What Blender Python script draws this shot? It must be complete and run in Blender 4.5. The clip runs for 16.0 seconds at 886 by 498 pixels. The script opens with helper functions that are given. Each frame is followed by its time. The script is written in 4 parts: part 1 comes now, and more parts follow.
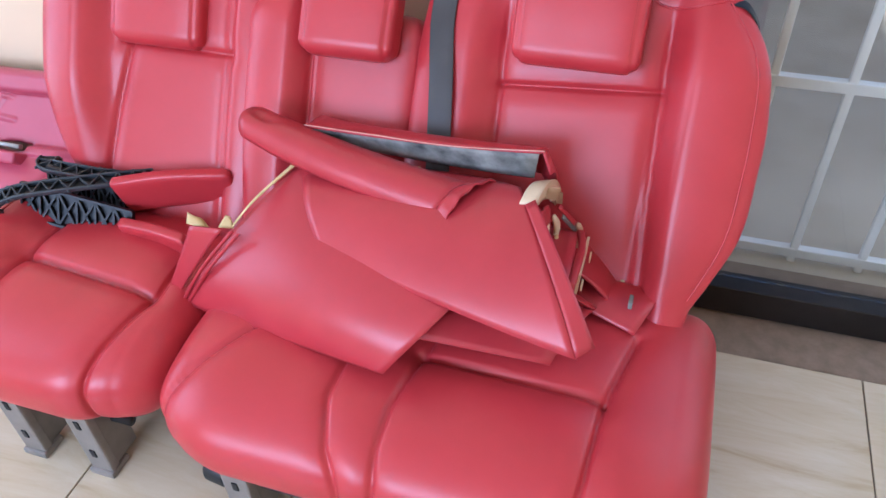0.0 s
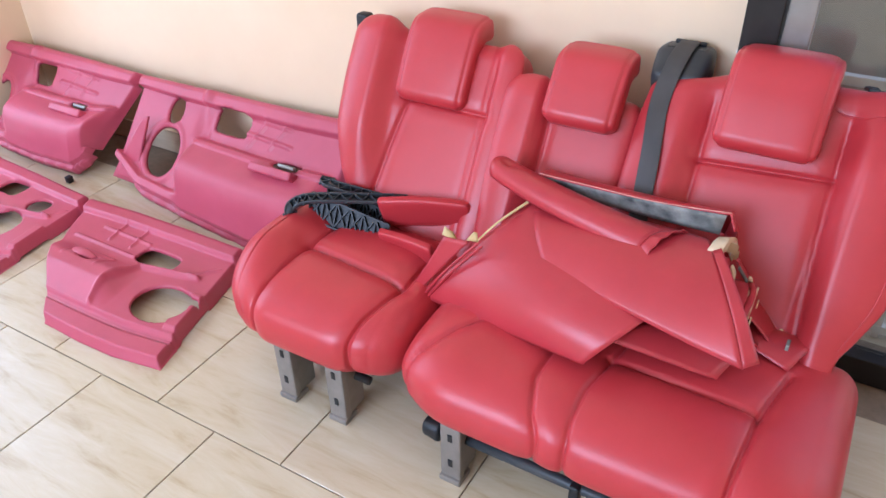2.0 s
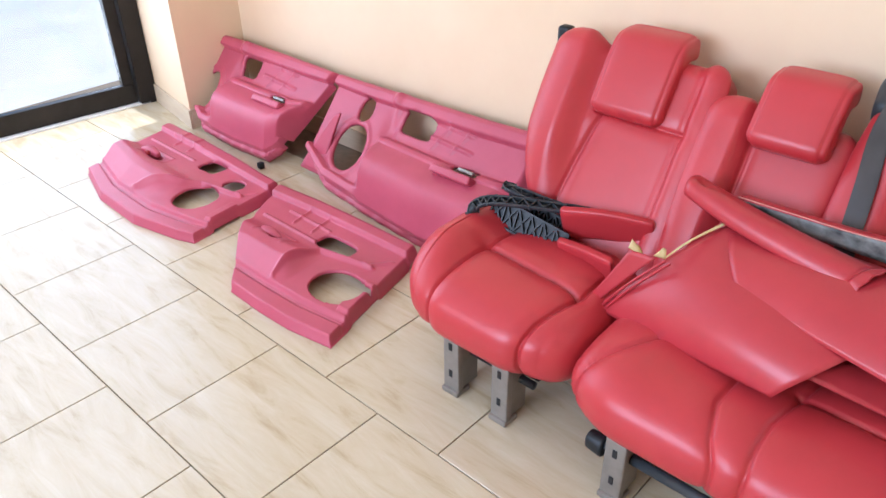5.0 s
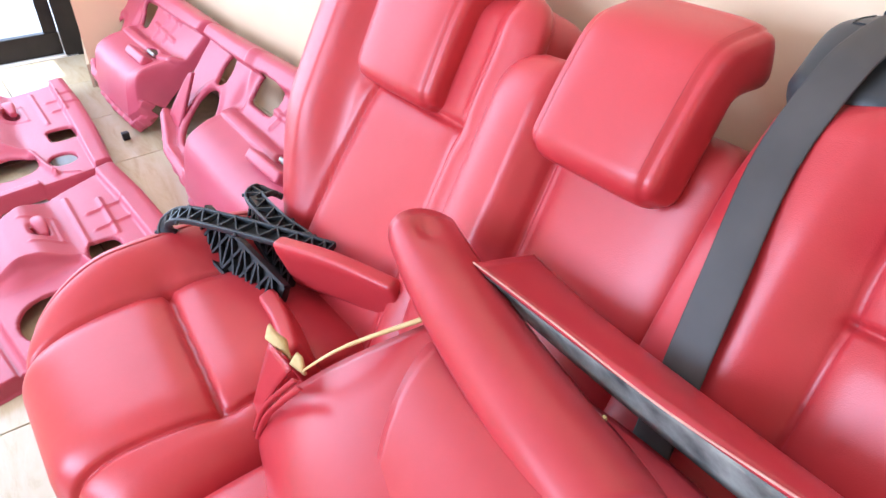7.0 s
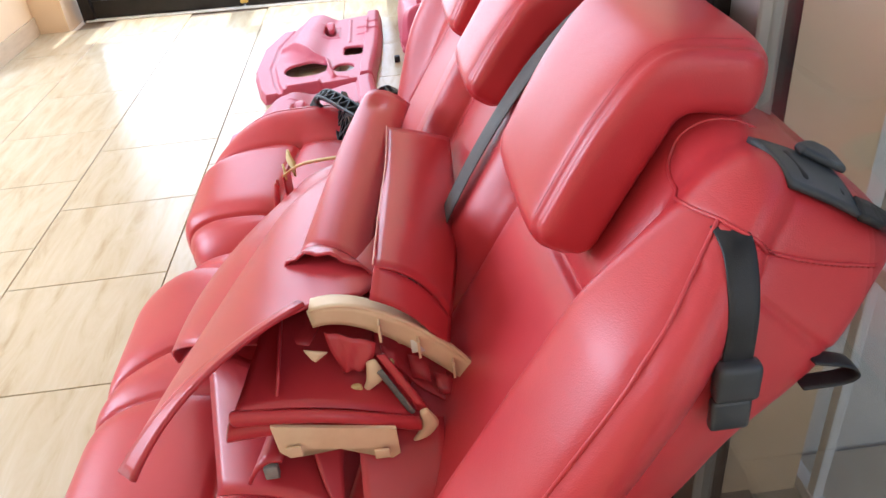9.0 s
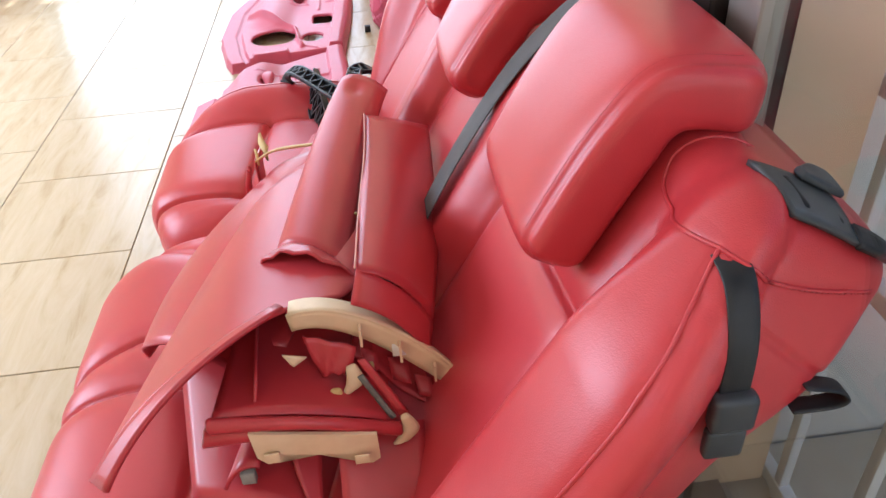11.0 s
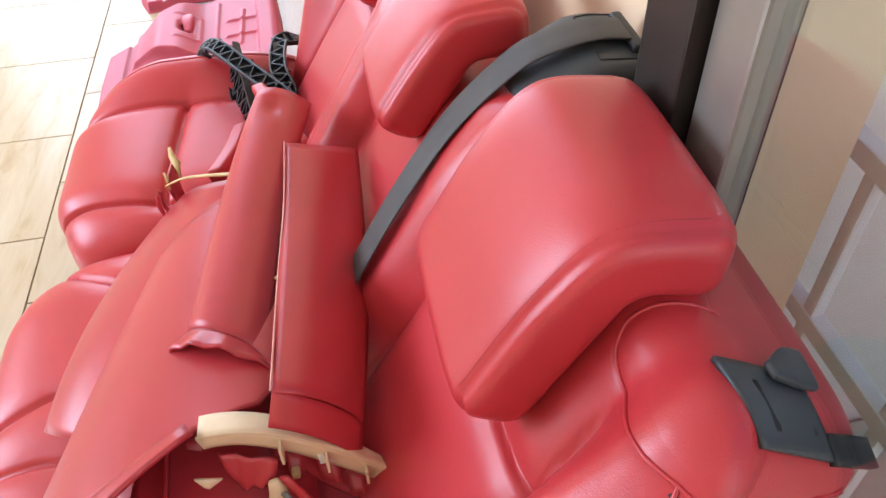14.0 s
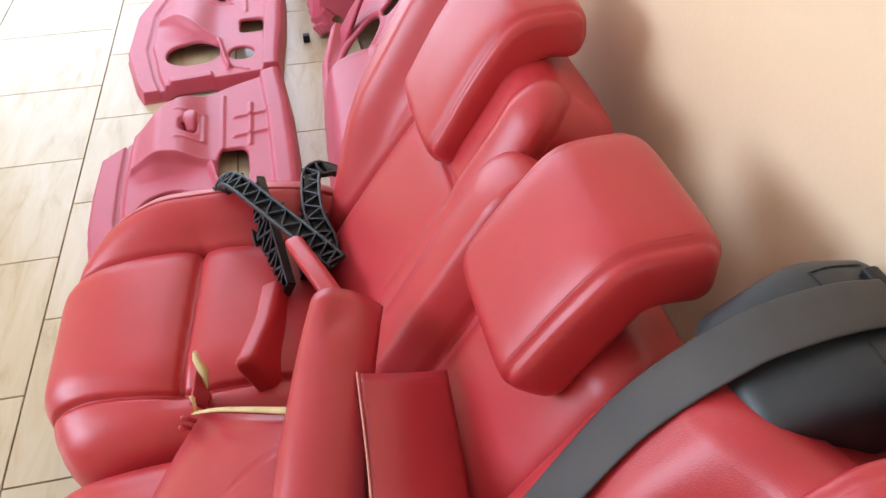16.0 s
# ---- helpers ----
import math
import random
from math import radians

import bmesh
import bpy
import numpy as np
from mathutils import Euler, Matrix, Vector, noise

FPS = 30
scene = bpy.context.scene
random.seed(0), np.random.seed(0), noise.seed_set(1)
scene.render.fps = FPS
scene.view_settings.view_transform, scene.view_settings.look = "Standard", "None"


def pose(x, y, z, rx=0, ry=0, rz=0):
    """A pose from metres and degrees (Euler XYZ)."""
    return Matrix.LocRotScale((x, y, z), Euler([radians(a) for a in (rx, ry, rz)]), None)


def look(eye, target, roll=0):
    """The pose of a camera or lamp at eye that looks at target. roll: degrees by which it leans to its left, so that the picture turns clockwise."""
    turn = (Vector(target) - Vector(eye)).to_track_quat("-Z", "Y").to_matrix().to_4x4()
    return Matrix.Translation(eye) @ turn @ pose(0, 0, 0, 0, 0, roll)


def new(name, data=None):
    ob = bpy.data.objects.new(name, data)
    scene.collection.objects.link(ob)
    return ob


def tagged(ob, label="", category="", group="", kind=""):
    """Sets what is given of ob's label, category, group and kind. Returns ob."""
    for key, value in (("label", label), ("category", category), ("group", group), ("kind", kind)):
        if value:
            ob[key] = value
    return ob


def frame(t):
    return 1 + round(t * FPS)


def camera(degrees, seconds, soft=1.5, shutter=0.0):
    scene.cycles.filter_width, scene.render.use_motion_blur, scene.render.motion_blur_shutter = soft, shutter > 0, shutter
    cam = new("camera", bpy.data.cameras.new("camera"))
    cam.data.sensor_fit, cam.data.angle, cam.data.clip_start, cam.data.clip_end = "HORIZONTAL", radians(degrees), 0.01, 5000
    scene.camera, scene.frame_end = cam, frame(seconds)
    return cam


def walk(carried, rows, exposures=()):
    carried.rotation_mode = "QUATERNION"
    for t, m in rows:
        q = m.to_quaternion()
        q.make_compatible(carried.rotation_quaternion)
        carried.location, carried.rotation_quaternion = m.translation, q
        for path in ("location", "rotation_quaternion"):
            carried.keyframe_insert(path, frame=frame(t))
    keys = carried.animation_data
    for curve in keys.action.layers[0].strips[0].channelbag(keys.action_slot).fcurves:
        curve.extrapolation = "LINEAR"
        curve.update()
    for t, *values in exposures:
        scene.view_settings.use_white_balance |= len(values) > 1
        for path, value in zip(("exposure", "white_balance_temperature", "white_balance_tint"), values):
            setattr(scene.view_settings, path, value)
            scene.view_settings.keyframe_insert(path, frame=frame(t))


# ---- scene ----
cam = camera(60.6, 16.0)
PATH = [
    (0, (0.587, 0.304, 1.416), (0.087, 1.722, 0.099), -2.6),
    (0.5, (0.698, 0.225, 1.453), (0.044, 1.596, 0.152), -3.5),
    (1, (0.686, 0.159, 1.498), (-0.049, 1.521, 0.23), -3.3),
    (1.5, (0.62, 0.012, 1.538), (-0.147, 1.406, 0.326), -2.1),
    (2, (0.578, -0.161, 1.583), (-0.27, 1.247, 0.443), -1.3),
    (2.5, (0.57, -0.315, 1.6), (-0.421, 1.031, 0.502), -1.1),
    (3, (0.594, -0.346, 1.587), (-0.566, 0.88, 0.513), -1.9),
    (3.2, (0.549, -0.383, 1.6), (-0.612, 0.838, 0.523), -1.2),
    (5.3, (0.484, -0.214, 1.494), (-0.667, 1.029, 0.43), -0.9),
    (5.5, (0.422, -0.09, 1.428), (-0.673, 1.191, 0.351), -0.5),
    (6, (0.379, 0.223, 1.265), (-0.619, 1.556, 0.157), 0.1),
    (6.5, (0.423, 0.596, 1.172), (-0.696, 1.82, 0.052), -0.3),
    (7, (0.512, 0.994, 1.136), (-0.884, 1.913, 0.038), -2.9),
    (7.5, (0.741, 1.29, 1.118), (-0.918, 1.781, 0.115), -6.3),
    (8, (1.036, 1.464, 1.115), (-0.718, 1.596, 0.163), -7.1),
    (8.5, (1.132, 1.468, 1.139), (-0.579, 1.502, 0.104), -7.3),
    (9, (1.141, 1.464, 1.161), (-0.535, 1.518, 0.07), -6.1),
    (9.2, (1.131, 1.459, 1.176), (-0.535, 1.523, 0.071), -5.5),
    (11.5, (1.095, 1.447, 1.189), (-0.505, 1.6, -0.001), -3.4),
    (12, (1.101, 1.454, 1.181), (-0.476, 1.617, -0.038), -3.2),
    (12.5, (1.096, 1.466, 1.169), (-0.446, 1.645, -0.092), -2.8),
    (13, (1.05, 1.486, 1.172), (-0.451, 1.688, -0.134), -2.1),
    (13.5, (0.955, 1.508, 1.246), (-0.48, 1.719, -0.131), -2.5),
    (14, (0.874, 1.509, 1.301), (-0.542, 1.738, -0.093), -2.1),
    (14.5, (0.826, 1.49, 1.309), (-0.606, 1.732, -0.067), -2.0),
    (15, (0.726, 1.445, 1.308), (-0.723, 1.708, -0.046), -1.6),
    (15.5, (0.596, 1.411, 1.302), (-0.867, 1.695, -0.032), -1.2),
    (16, (0.478, 1.416, 1.303), (-0.993, 1.716, -0.019), -0.8),
]
EXPOSURES = [
    (0, 0.78, 4800, 14), (2.2, 0.70, 5050, 13), (3, 0.76, 5150, 12), (5.5, 0.66, 5200, 13), (6, 0.95, 5150, 14), (6.5, 1.18, 5000, 14), (7, 1.2, 5100, 13), (7.5, 1.1, 5350, 11), (8, 0.88, 5150, 12), (8.5, 0.92, 4950, 12),
    (9, 0.92, 5500, 11), (11.5, 0.90, 5450, 11), (12, 0.90, 5250, 13), (13, 0.90, 5050, 15), (13.7, 1.02, 5350, 12), (14.5, 0.92, 5600, 10), (16, 0.68, 5600, 10),
]
walk(cam, [(t, look(eye, target, roll)) for t, eye, target, roll in PATH], EXPOSURES)

# ---- light ----
world = bpy.data.worlds.new("World")
scene.world = world
world.use_nodes = True
wn = world.node_tree
sky = wn.nodes.new("ShaderNodeTexSky")
sky.sky_type, sky.sun_disc = "NISHITA", False
sky.sun_elevation, sky.sun_rotation = radians(75), radians(270)
wn.nodes["Background"].inputs["Strength"].default_value = 0.12
wn.links.new(sky.outputs["Color"], wn.nodes["Background"].inputs["Color"])
sun_data = bpy.data.lights.new("sun", "SUN")
sun_data.energy, sun_data.angle, sun_data.color = 2.6, radians(0.5), (1.0, 0.95, 0.88)
sun = new("sun", sun_data)
sun.matrix_world = look((-6.6, 0, 6), (-5, 0, 0))


def window_light(name, eye, target, w, h, watts, colour):
    d = bpy.data.lights.new(name, "AREA")
    d.shape, d.size, d.size_y, d.energy, d.color = "RECTANGLE", w, h, watts, colour
    ob = new(name, d)
    ob.matrix_world = look(eye, target)
    return ob


# area lamps added for daylight: left doors, unseen assumed front window, rear glazed door
window_light("door_daylight", (-3.33, 0.6, 1.42), (0, 0.6, 0.9), 1.8, 2.6, 27, (0.94, 0.97, 1.0))
window_light("front_daylight", (-1.1, -2.9, 1.95), (-0.4, 1.5, 0.4), 2.9, 1.5, 100, (0.93, 0.965, 1.0))
# the rear lamp is warmed and set to the right to brighten the bench side
window_light("rear_door_daylight", (1.75, 1.95, 1.25), (1.1, 0.9, 0.6), 1.1, 1.5, 5.2, (1.0, 0.96, 0.88))


# ---- materials ----
def material(name, build):
    m = bpy.data.materials.new(name)
    m.use_nodes = True
    t = m.node_tree
    build(t, t.nodes["Principled BSDF"])
    return m


def node(t, kind, **inputs):
    n = t.nodes.new(kind)
    for k, v in inputs.items():
        n.inputs[k.replace("_", " ")].default_value = v
    return n


def coords(t, scale=(1, 1, 1)):
    c = t.nodes.new("ShaderNodeTexCoord")
    mp = t.nodes.new("ShaderNodeMapping")
    mp.inputs["Scale"].default_value = scale
    t.links.new(c.outputs["Object"], mp.inputs["Vector"])
    return mp.outputs["Vector"]


def ramp(t, fac, stops):
    r = t.nodes.new("ShaderNodeValToRGB")
    el = r.color_ramp.elements
    while len(el) < len(stops):
        el.new(0.5)
    for e, (p, c) in zip(el, stops):
        e.position, e.color = p, (*c, 1)
    t.links.new(fac, r.inputs["Fac"])
    return r.outputs["Color"]


def bump(t, bsdf, height, strength, distance):
    b = node(t, "ShaderNodeBump", Strength=strength, Distance=distance)
    t.links.new(height, b.inputs["Height"])
    t.links.new(b.outputs["Normal"], bsdf.inputs["Normal"])


def mottled(c1, c2, scale, rough, r_spread=0.08, grain=0.0, grain_scale=900, metal=0.0, spec=0.5, stretch=(1, 1, 1), coat=0.0, wrinkle=0.0):
    def build(t, b):
        v = coords(t, stretch)
        n = node(t, "ShaderNodeTexNoise", Scale=scale, Detail=5.0, Roughness=0.6)
        t.links.new(v, n.inputs["Vector"])
        t.links.new(ramp(t, n.outputs["Fac"], [(0.3, c1), (0.7, c2)]), b.inputs["Base Color"])
        r = node(t, "ShaderNodeMapRange", To_Min=rough - r_spread, To_Max=rough + r_spread)
        t.links.new(n.outputs["Fac"], r.inputs["Value"])
        t.links.new(r.outputs["Result"], b.inputs["Roughness"])
        b.inputs["Metallic"].default_value = metal
        b.inputs["Specular IOR Level"].default_value = spec
        b.inputs["Coat Weight"].default_value = coat
        if grain:
            g = node(t, "ShaderNodeTexVoronoi", Scale=grain_scale)
            t.links.new(v, g.inputs["Vector"])
            h = g.outputs["Distance"]
            bump(t, b, h, grain, 0.0006)
            if wrinkle:
                wr = node(t, "ShaderNodeTexNoise", Scale=14.0, Detail=3.0, Distortion=1.2)
                t.links.new(v, wr.inputs["Vector"])
                first = b.inputs["Normal"].links[0].from_node
                second = node(t, "ShaderNodeBump", Strength=wrinkle, Distance=0.006)
                t.links.new(wr.outputs["Fac"], second.inputs["Height"])
                t.links.new(first.outputs["Normal"], second.inputs["Normal"])
                t.links.new(second.outputs["Normal"], b.inputs["Normal"])
    return build


LEATHER = material("red_leather", mottled((0.42, 0.030, 0.037), (0.48, 0.038, 0.046), 5, 0.35, 0.05, 0.20, 700, wrinkle=0.07, spec=0.5))
TRIM = material("red_painted_trim", mottled((0.39, 0.030, 0.039), (0.45, 0.038, 0.048), 7, 0.32, 0.06, 0.12, 1100))
PANEL = material("pink_red_panel", mottled((0.41, 0.062, 0.100), (0.47, 0.078, 0.124), 6, 0.40, 0.08, 0.12, 900))
SEAM = material("red_stitching", mottled((0.27, 0.018, 0.022), (0.34, 0.026, 0.03), 90, 0.6))
BACKING = material("grey_trim_backing", mottled((0.03, 0.035, 0.035), (0.42, 0.44, 0.40), 13, 0.6))
EDGE = material("pale_pink_edge", mottled((0.52, 0.20, 0.17), (0.66, 0.36, 0.28), 40, 0.5))
BEIGE = material("beige_plastic", mottled((0.62, 0.47, 0.29), (0.74, 0.60, 0.40), 14, 0.5, 0.08, 0.1, 500))
GOLD = material("yellowed_foam_edge", mottled((0.50, 0.36, 0.12), (0.72, 0.58, 0.30), 30, 0.6))
BLACK = material("black_plastic", mottled((0.008, 0.009, 0.010), (0.020, 0.021, 0.023), 12, 0.45, 0.1, 0.15, 900, spec=0.35))
GREY = material("dark_grey_plastic", mottled((0.028, 0.033, 0.038), (0.046, 0.052, 0.057), 9, 0.40, 0.08, 0.2, 900, spec=0.4))
STEEL = material("grey_brown_painted_steel", mottled((0.20, 0.18, 0.155), (0.28, 0.25, 0.22), 16, 0.45, 0.1, 0.1, 300, 0.3))
FRAME = material("dark_bronze_aluminium", mottled((0.012, 0.010, 0.009), (0.026, 0.022, 0.019), 6, 0.36, 0.08, 0.0, 900, 0.0, 0.25))
WHITE = material("white_painted_steel", mottled((0.72, 0.72, 0.69), (0.82, 0.82, 0.79), 6, 0.45))
ALU = material("brightened_grey_brown", mottled((0.24, 0.225, 0.20), (0.31, 0.29, 0.26), 6, 0.34, 0.08, 0.0, 900, 0.5))
BRASS = material("brass", mottled((0.55, 0.38, 0.10), (0.68, 0.5, 0.16), 20, 0.35, 0.08, 0, 900, 1.0))
SKIRT = material("beige_skirting_tile", mottled((0.52, 0.40, 0.27), (0.64, 0.52, 0.37), 5, 0.3, 0.06, 0, 900, 0, 0.5, (1, 1, 6)))
CONCRETE = material("weathered_concrete", mottled((0.44, 0.38, 0.29), (0.60, 0.53, 0.42), 3, 0.8, 0.1, 0.3, 120))
PAVING = material("pale_paving", mottled((0.62, 0.60, 0.56), (0.76, 0.74, 0.70), 2, 0.8, 0.1, 0.3, 60))
GREYWALL = material("pale_grey_wall_paint", mottled((0.70, 0.66, 0.58), (0.80, 0.76, 0.68), 2, 0.75, 0.1, 0.2, 90))
CEIL = material("white_ceiling_paint", mottled((0.76, 0.75, 0.72), (0.82, 0.81, 0.78), 2, 0.8))


def webbing(t, b):
    v = coords(t)
    w = node(t, "ShaderNodeTexWave", Scale=260.0, Distortion=0.4)
    t.links.new(v, w.inputs["Vector"])
    n = node(t, "ShaderNodeTexNoise", Scale=9.0, Detail=4.0)
    t.links.new(v, n.inputs["Vector"])
    t.links.new(ramp(t, n.outputs["Fac"], [(0.3, (0.042, 0.039, 0.037)), (0.7, (0.066, 0.062, 0.059))]), b.inputs["Base Color"])
    b.inputs["Roughness"].default_value = 0.6
    bump(t, b, w.outputs["Fac"], 0.2, 0.0004)


BELT = material("grey_webbing", webbing)


def plaster(t, b):
    v = coords(t)
    n = node(t, "ShaderNodeTexNoise", Scale=1.7, Detail=6.0, Roughness=0.6)
    f = node(t, "ShaderNodeTexNoise", Scale=160.0, Detail=3.0)
    t.links.new(v, n.inputs["Vector"])
    t.links.new(v, f.inputs["Vector"])
    t.links.new(ramp(t, n.outputs["Fac"], [(0.3, (0.74, 0.555, 0.355)), (0.7, (0.79, 0.615, 0.41))]), b.inputs["Base Color"])
    b.inputs["Roughness"].default_value = 0.55
    bump(t, b, f.outputs["Fac"], 0.15, 0.002)


WALL = material("peach_wall_paint", plaster)


def tile_look(t, b):
    info = t.nodes.new("ShaderNodeObjectInfo")
    c = t.nodes.new("ShaderNodeTexCoord")
    off = node(t, "ShaderNodeVectorMath")
    off.operation = "SCALE"
    comb = t.nodes.new("ShaderNodeCombineXYZ")
    for k in ("X", "Y"):
        t.links.new(info.outputs["Random"], comb.inputs[k])
    t.links.new(comb.outputs["Vector"], off.inputs[0])
    off.inputs["Scale"].default_value = 37.0
    add = t.nodes.new("ShaderNodeVectorMath")
    t.links.new(c.outputs["Object"], add.inputs[0])
    t.links.new(off.outputs["Vector"], add.inputs[1])
    mp = t.nodes.new("ShaderNodeMapping")
    mp.inputs["Rotation"].default_value = (0, 0, radians(32))
    mp.inputs["Scale"].default_value = (2.2, 11, 1)
    t.links.new(add.outputs["Vector"], mp.inputs["Vector"])
    n = node(t, "ShaderNodeTexNoise", Scale=1.6, Detail=7.0, Roughness=0.65, Distortion=0.6)
    t.links.new(mp.outputs["Vector"], n.inputs["Vector"])
    t.links.new(ramp(t, n.outputs["Fac"], [(0.28, (0.43, 0.33, 0.195)), (0.45, (0.53, 0.44, 0.29)), (0.72, (0.60, 0.525, 0.385))]), b.inputs["Base Color"])
    d = node(t, "ShaderNodeTexNoise", Scale=6.0, Detail=6.0)
    t.links.new(add.outputs["Vector"], d.inputs["Vector"])
    r = node(t, "ShaderNodeMapRange", To_Min=0.15, To_Max=0.27)
    t.links.new(d.outputs["Fac"], r.inputs["Value"])
    t.links.new(r.outputs["Result"], b.inputs["Roughness"])
    bump(t, b, d.outputs["Fac"], 0.02, 0.002)


TILE = material("glazed_floor_tile", tile_look)
GROUT = material("brown_grout", mottled((0.20, 0.15, 0.10), (0.28, 0.21, 0.15), 30, 0.8))


def glass_look(t, b):
    g = node(t, "ShaderNodeBsdfGlossy", Roughness=0.02)
    tr = t.nodes.new("ShaderNodeBsdfTransparent")
    tr.inputs["Color"].default_value = (0.92, 0.92, 0.89, 1)
    lw = node(t, "ShaderNodeLayerWeight", Blend=0.5)
    pw = node(t, "ShaderNodeMath")
    pw.operation = "POWER"
    pw.inputs[1].default_value = 3.2
    fr = node(t, "ShaderNodeMath")
    fr.operation = "MULTIPLY_ADD"
    fr.inputs[1].default_value, fr.inputs[2].default_value = 0.9, 0.06
    t.links.new(lw.outputs["Facing"], pw.inputs[0])
    t.links.new(pw.outputs["Value"], fr.inputs[0])
    mix = t.nodes.new("ShaderNodeMixShader")
    t.links.new(fr.outputs["Value"], mix.inputs["Fac"])
    t.links.new(tr.outputs["BSDF"], mix.inputs[1])
    t.links.new(g.outputs["BSDF"], mix.inputs[2])
    t.links.new(mix.outputs["Shader"], t.nodes["Material Output"].inputs["Surface"])


GLASS = material("window_glass", glass_look)


from mathutils.bvhtree import BVHTree
from mathutils.kdtree import KDTree


# ---- mesh helpers ----
def finish(name, bm, mat, parent=None, label="", smooth=True, mats=()):
    bmesh.ops.recalc_face_normals(bm, faces=bm.faces)
    for f in bm.faces:
        f.smooth = smooth
    me = bpy.data.meshes.new(name)
    bm.to_mesh(me)
    bm.free()
    for m in (mat, *mats):
        me.materials.append(m)
    ob = new(name, me)
    if parent:
        ob.parent = parent
    if label:
        ob["label"] = label
    return ob


def part(name, bm, mat, parent, label="", smooth=True):
    return finish(name, bm, mat, parent, label, smooth)


def thing(name, label, category, group="", loc=(0, 0, 0)):
    ob = new(name)
    ob.location = loc
    ob.empty_display_size = 0.05
    return tagged(ob, label, category, group)


def V(*a):
    return Vector(a)


def box(bm, lo, hi, bevel=0.0, seg=2):
    r = bmesh.ops.create_cube(bm, size=1)
    lo, hi = Vector(lo), Vector(hi)
    for v in r["verts"]:
        v.co = Vector(((lo[i] + hi[i]) / 2 + v.co[i] * (hi[i] - lo[i]) for i in range(3)))
    if bevel:
        es = {e for v in r["verts"] for e in v.link_edges}
        bmesh.ops.bevel(bm, geom=list(es), offset=bevel, segments=seg, affect="EDGES", profile=0.6)
    return bm


def boxed(lo, hi, bevel=0.0, seg=2):
    return box(bmesh.new(), lo, hi, bevel, seg)


def ring_loft(bm, rings, caps=True):
    rows = [[bm.verts.new(p) for p in r] for r in rings]
    n = len(rows[0])
    for a, b in zip(rows, rows[1:]):
        for k in range(n):
            bm.faces.new((a[k], a[(k + 1) % n], b[(k + 1) % n], b[k]))
    if caps:
        for r in (rows[0], rows[-1]):
            c = bm.verts.new(sum((v.co for v in r), Vector()) / n)
            for k in range(n):
                bm.faces.new((r[k], r[(k + 1) % n], c))
    return bm


def loft(stations, n=48, p=4.0, ends=0.02, es=5, sub=1):
    """A padded body through stations (centre, half-width vector, half-depth vector), with rounded ends."""
    st = [(Vector(c), Vector(a), Vector(b)) for c, a, b in stations]
    if sub > 1:
        fine = []
        m = len(st)
        for i in range(m - 1):
            q = [st[max(i - 1, 0)], st[i], st[i + 1], st[min(i + 2, m - 1)]]
            for k in range(sub):
                u = k / sub
                w = (-u**3 / 2 + u * u - u / 2, 1.5 * u**3 - 2.5 * u * u + 1, -1.5 * u**3 + 2 * u * u + u / 2, u**3 / 2 - u * u / 2)
                fine.append(tuple(sum((w[j] * q[j][z] for j in range(4)), Vector()) for z in range(3)))
        st = fine + [st[-1]]

    def shrunk(v, e):
        return v * max(0.02, (v.length - e) / v.length)
    t0 = (st[0][0] - st[1][0]).normalized()
    t1 = (st[-1][0] - st[-2][0]).normalized()
    e0 = min(ends, 0.95 * st[0][1].length, 0.95 * st[0][2].length)
    e1 = min(ends, 0.95 * st[-1][1].length, 0.95 * st[-1][2].length)
    first, last = [], []
    for k in range(es, 0, -1):
        a = k / es * math.pi / 2
        c, w, d = st[0]
        first.append((c + t0 * e0 * math.sin(a), shrunk(w, e0 * (1 - math.cos(a))), shrunk(d, e0 * (1 - math.cos(a)))))
    for k in range(1, es + 1):
        a = k / es * math.pi / 2
        c, w, d = st[-1]
        last.append((c + t1 * e1 * math.sin(a), shrunk(w, e1 * (1 - math.cos(a))), shrunk(d, e1 * (1 - math.cos(a)))))
    rings = []
    for c, a, b in first + st + last:
        r = []
        for k in range(n):
            th = 2 * math.pi * k / n
            x, y = math.cos(th), math.sin(th)
            # even spacing round a boxy section
            f = (abs(x)**p + abs(y)**p) ** (-1 / p)
            r.append(c + a * (x * f) + b * (y * f))
        rings.append(r)
    return ring_loft(bmesh.new(), rings)


def seg_dist(px, py, line):
    best = 9.0
    for (ax, ay), (bx, by) in zip(line, line[1:]):
        dx, dy = bx - ax, by - ay
        u = max(0.0, min(1.0, ((px - ax) * dx + (py - ay) * dy) / (dx * dx + dy * dy)))
        best = min(best, math.hypot(px - ax - u * dx, py - ay - u * dy))
    return best


def push(bm, fn):
    bmesh.ops.recalc_face_normals(bm, faces=bm.faces)
    bm.normal_update()
    moves = [(v, v.normal * fn(v.co, v.normal)) for v in bm.verts]
    for v, d in moves:
        v.co += d
    return bm


def groove(d, depth, w):
    return -depth * math.exp(-(d / w) ** 2)


def seam(d, depth, w):
    """A sewn joint: a narrow crease in a wide shallow dip."""
    return groove(d, 0.62 * depth, 0.46 * w) + groove(d, 0.40 * depth, 2.1 * w)


def smooth(e0, e1, x):
    u = max(0.0, min(1.0, (x - e0) / (e1 - e0)))
    return u * u * (3 - 2 * u)


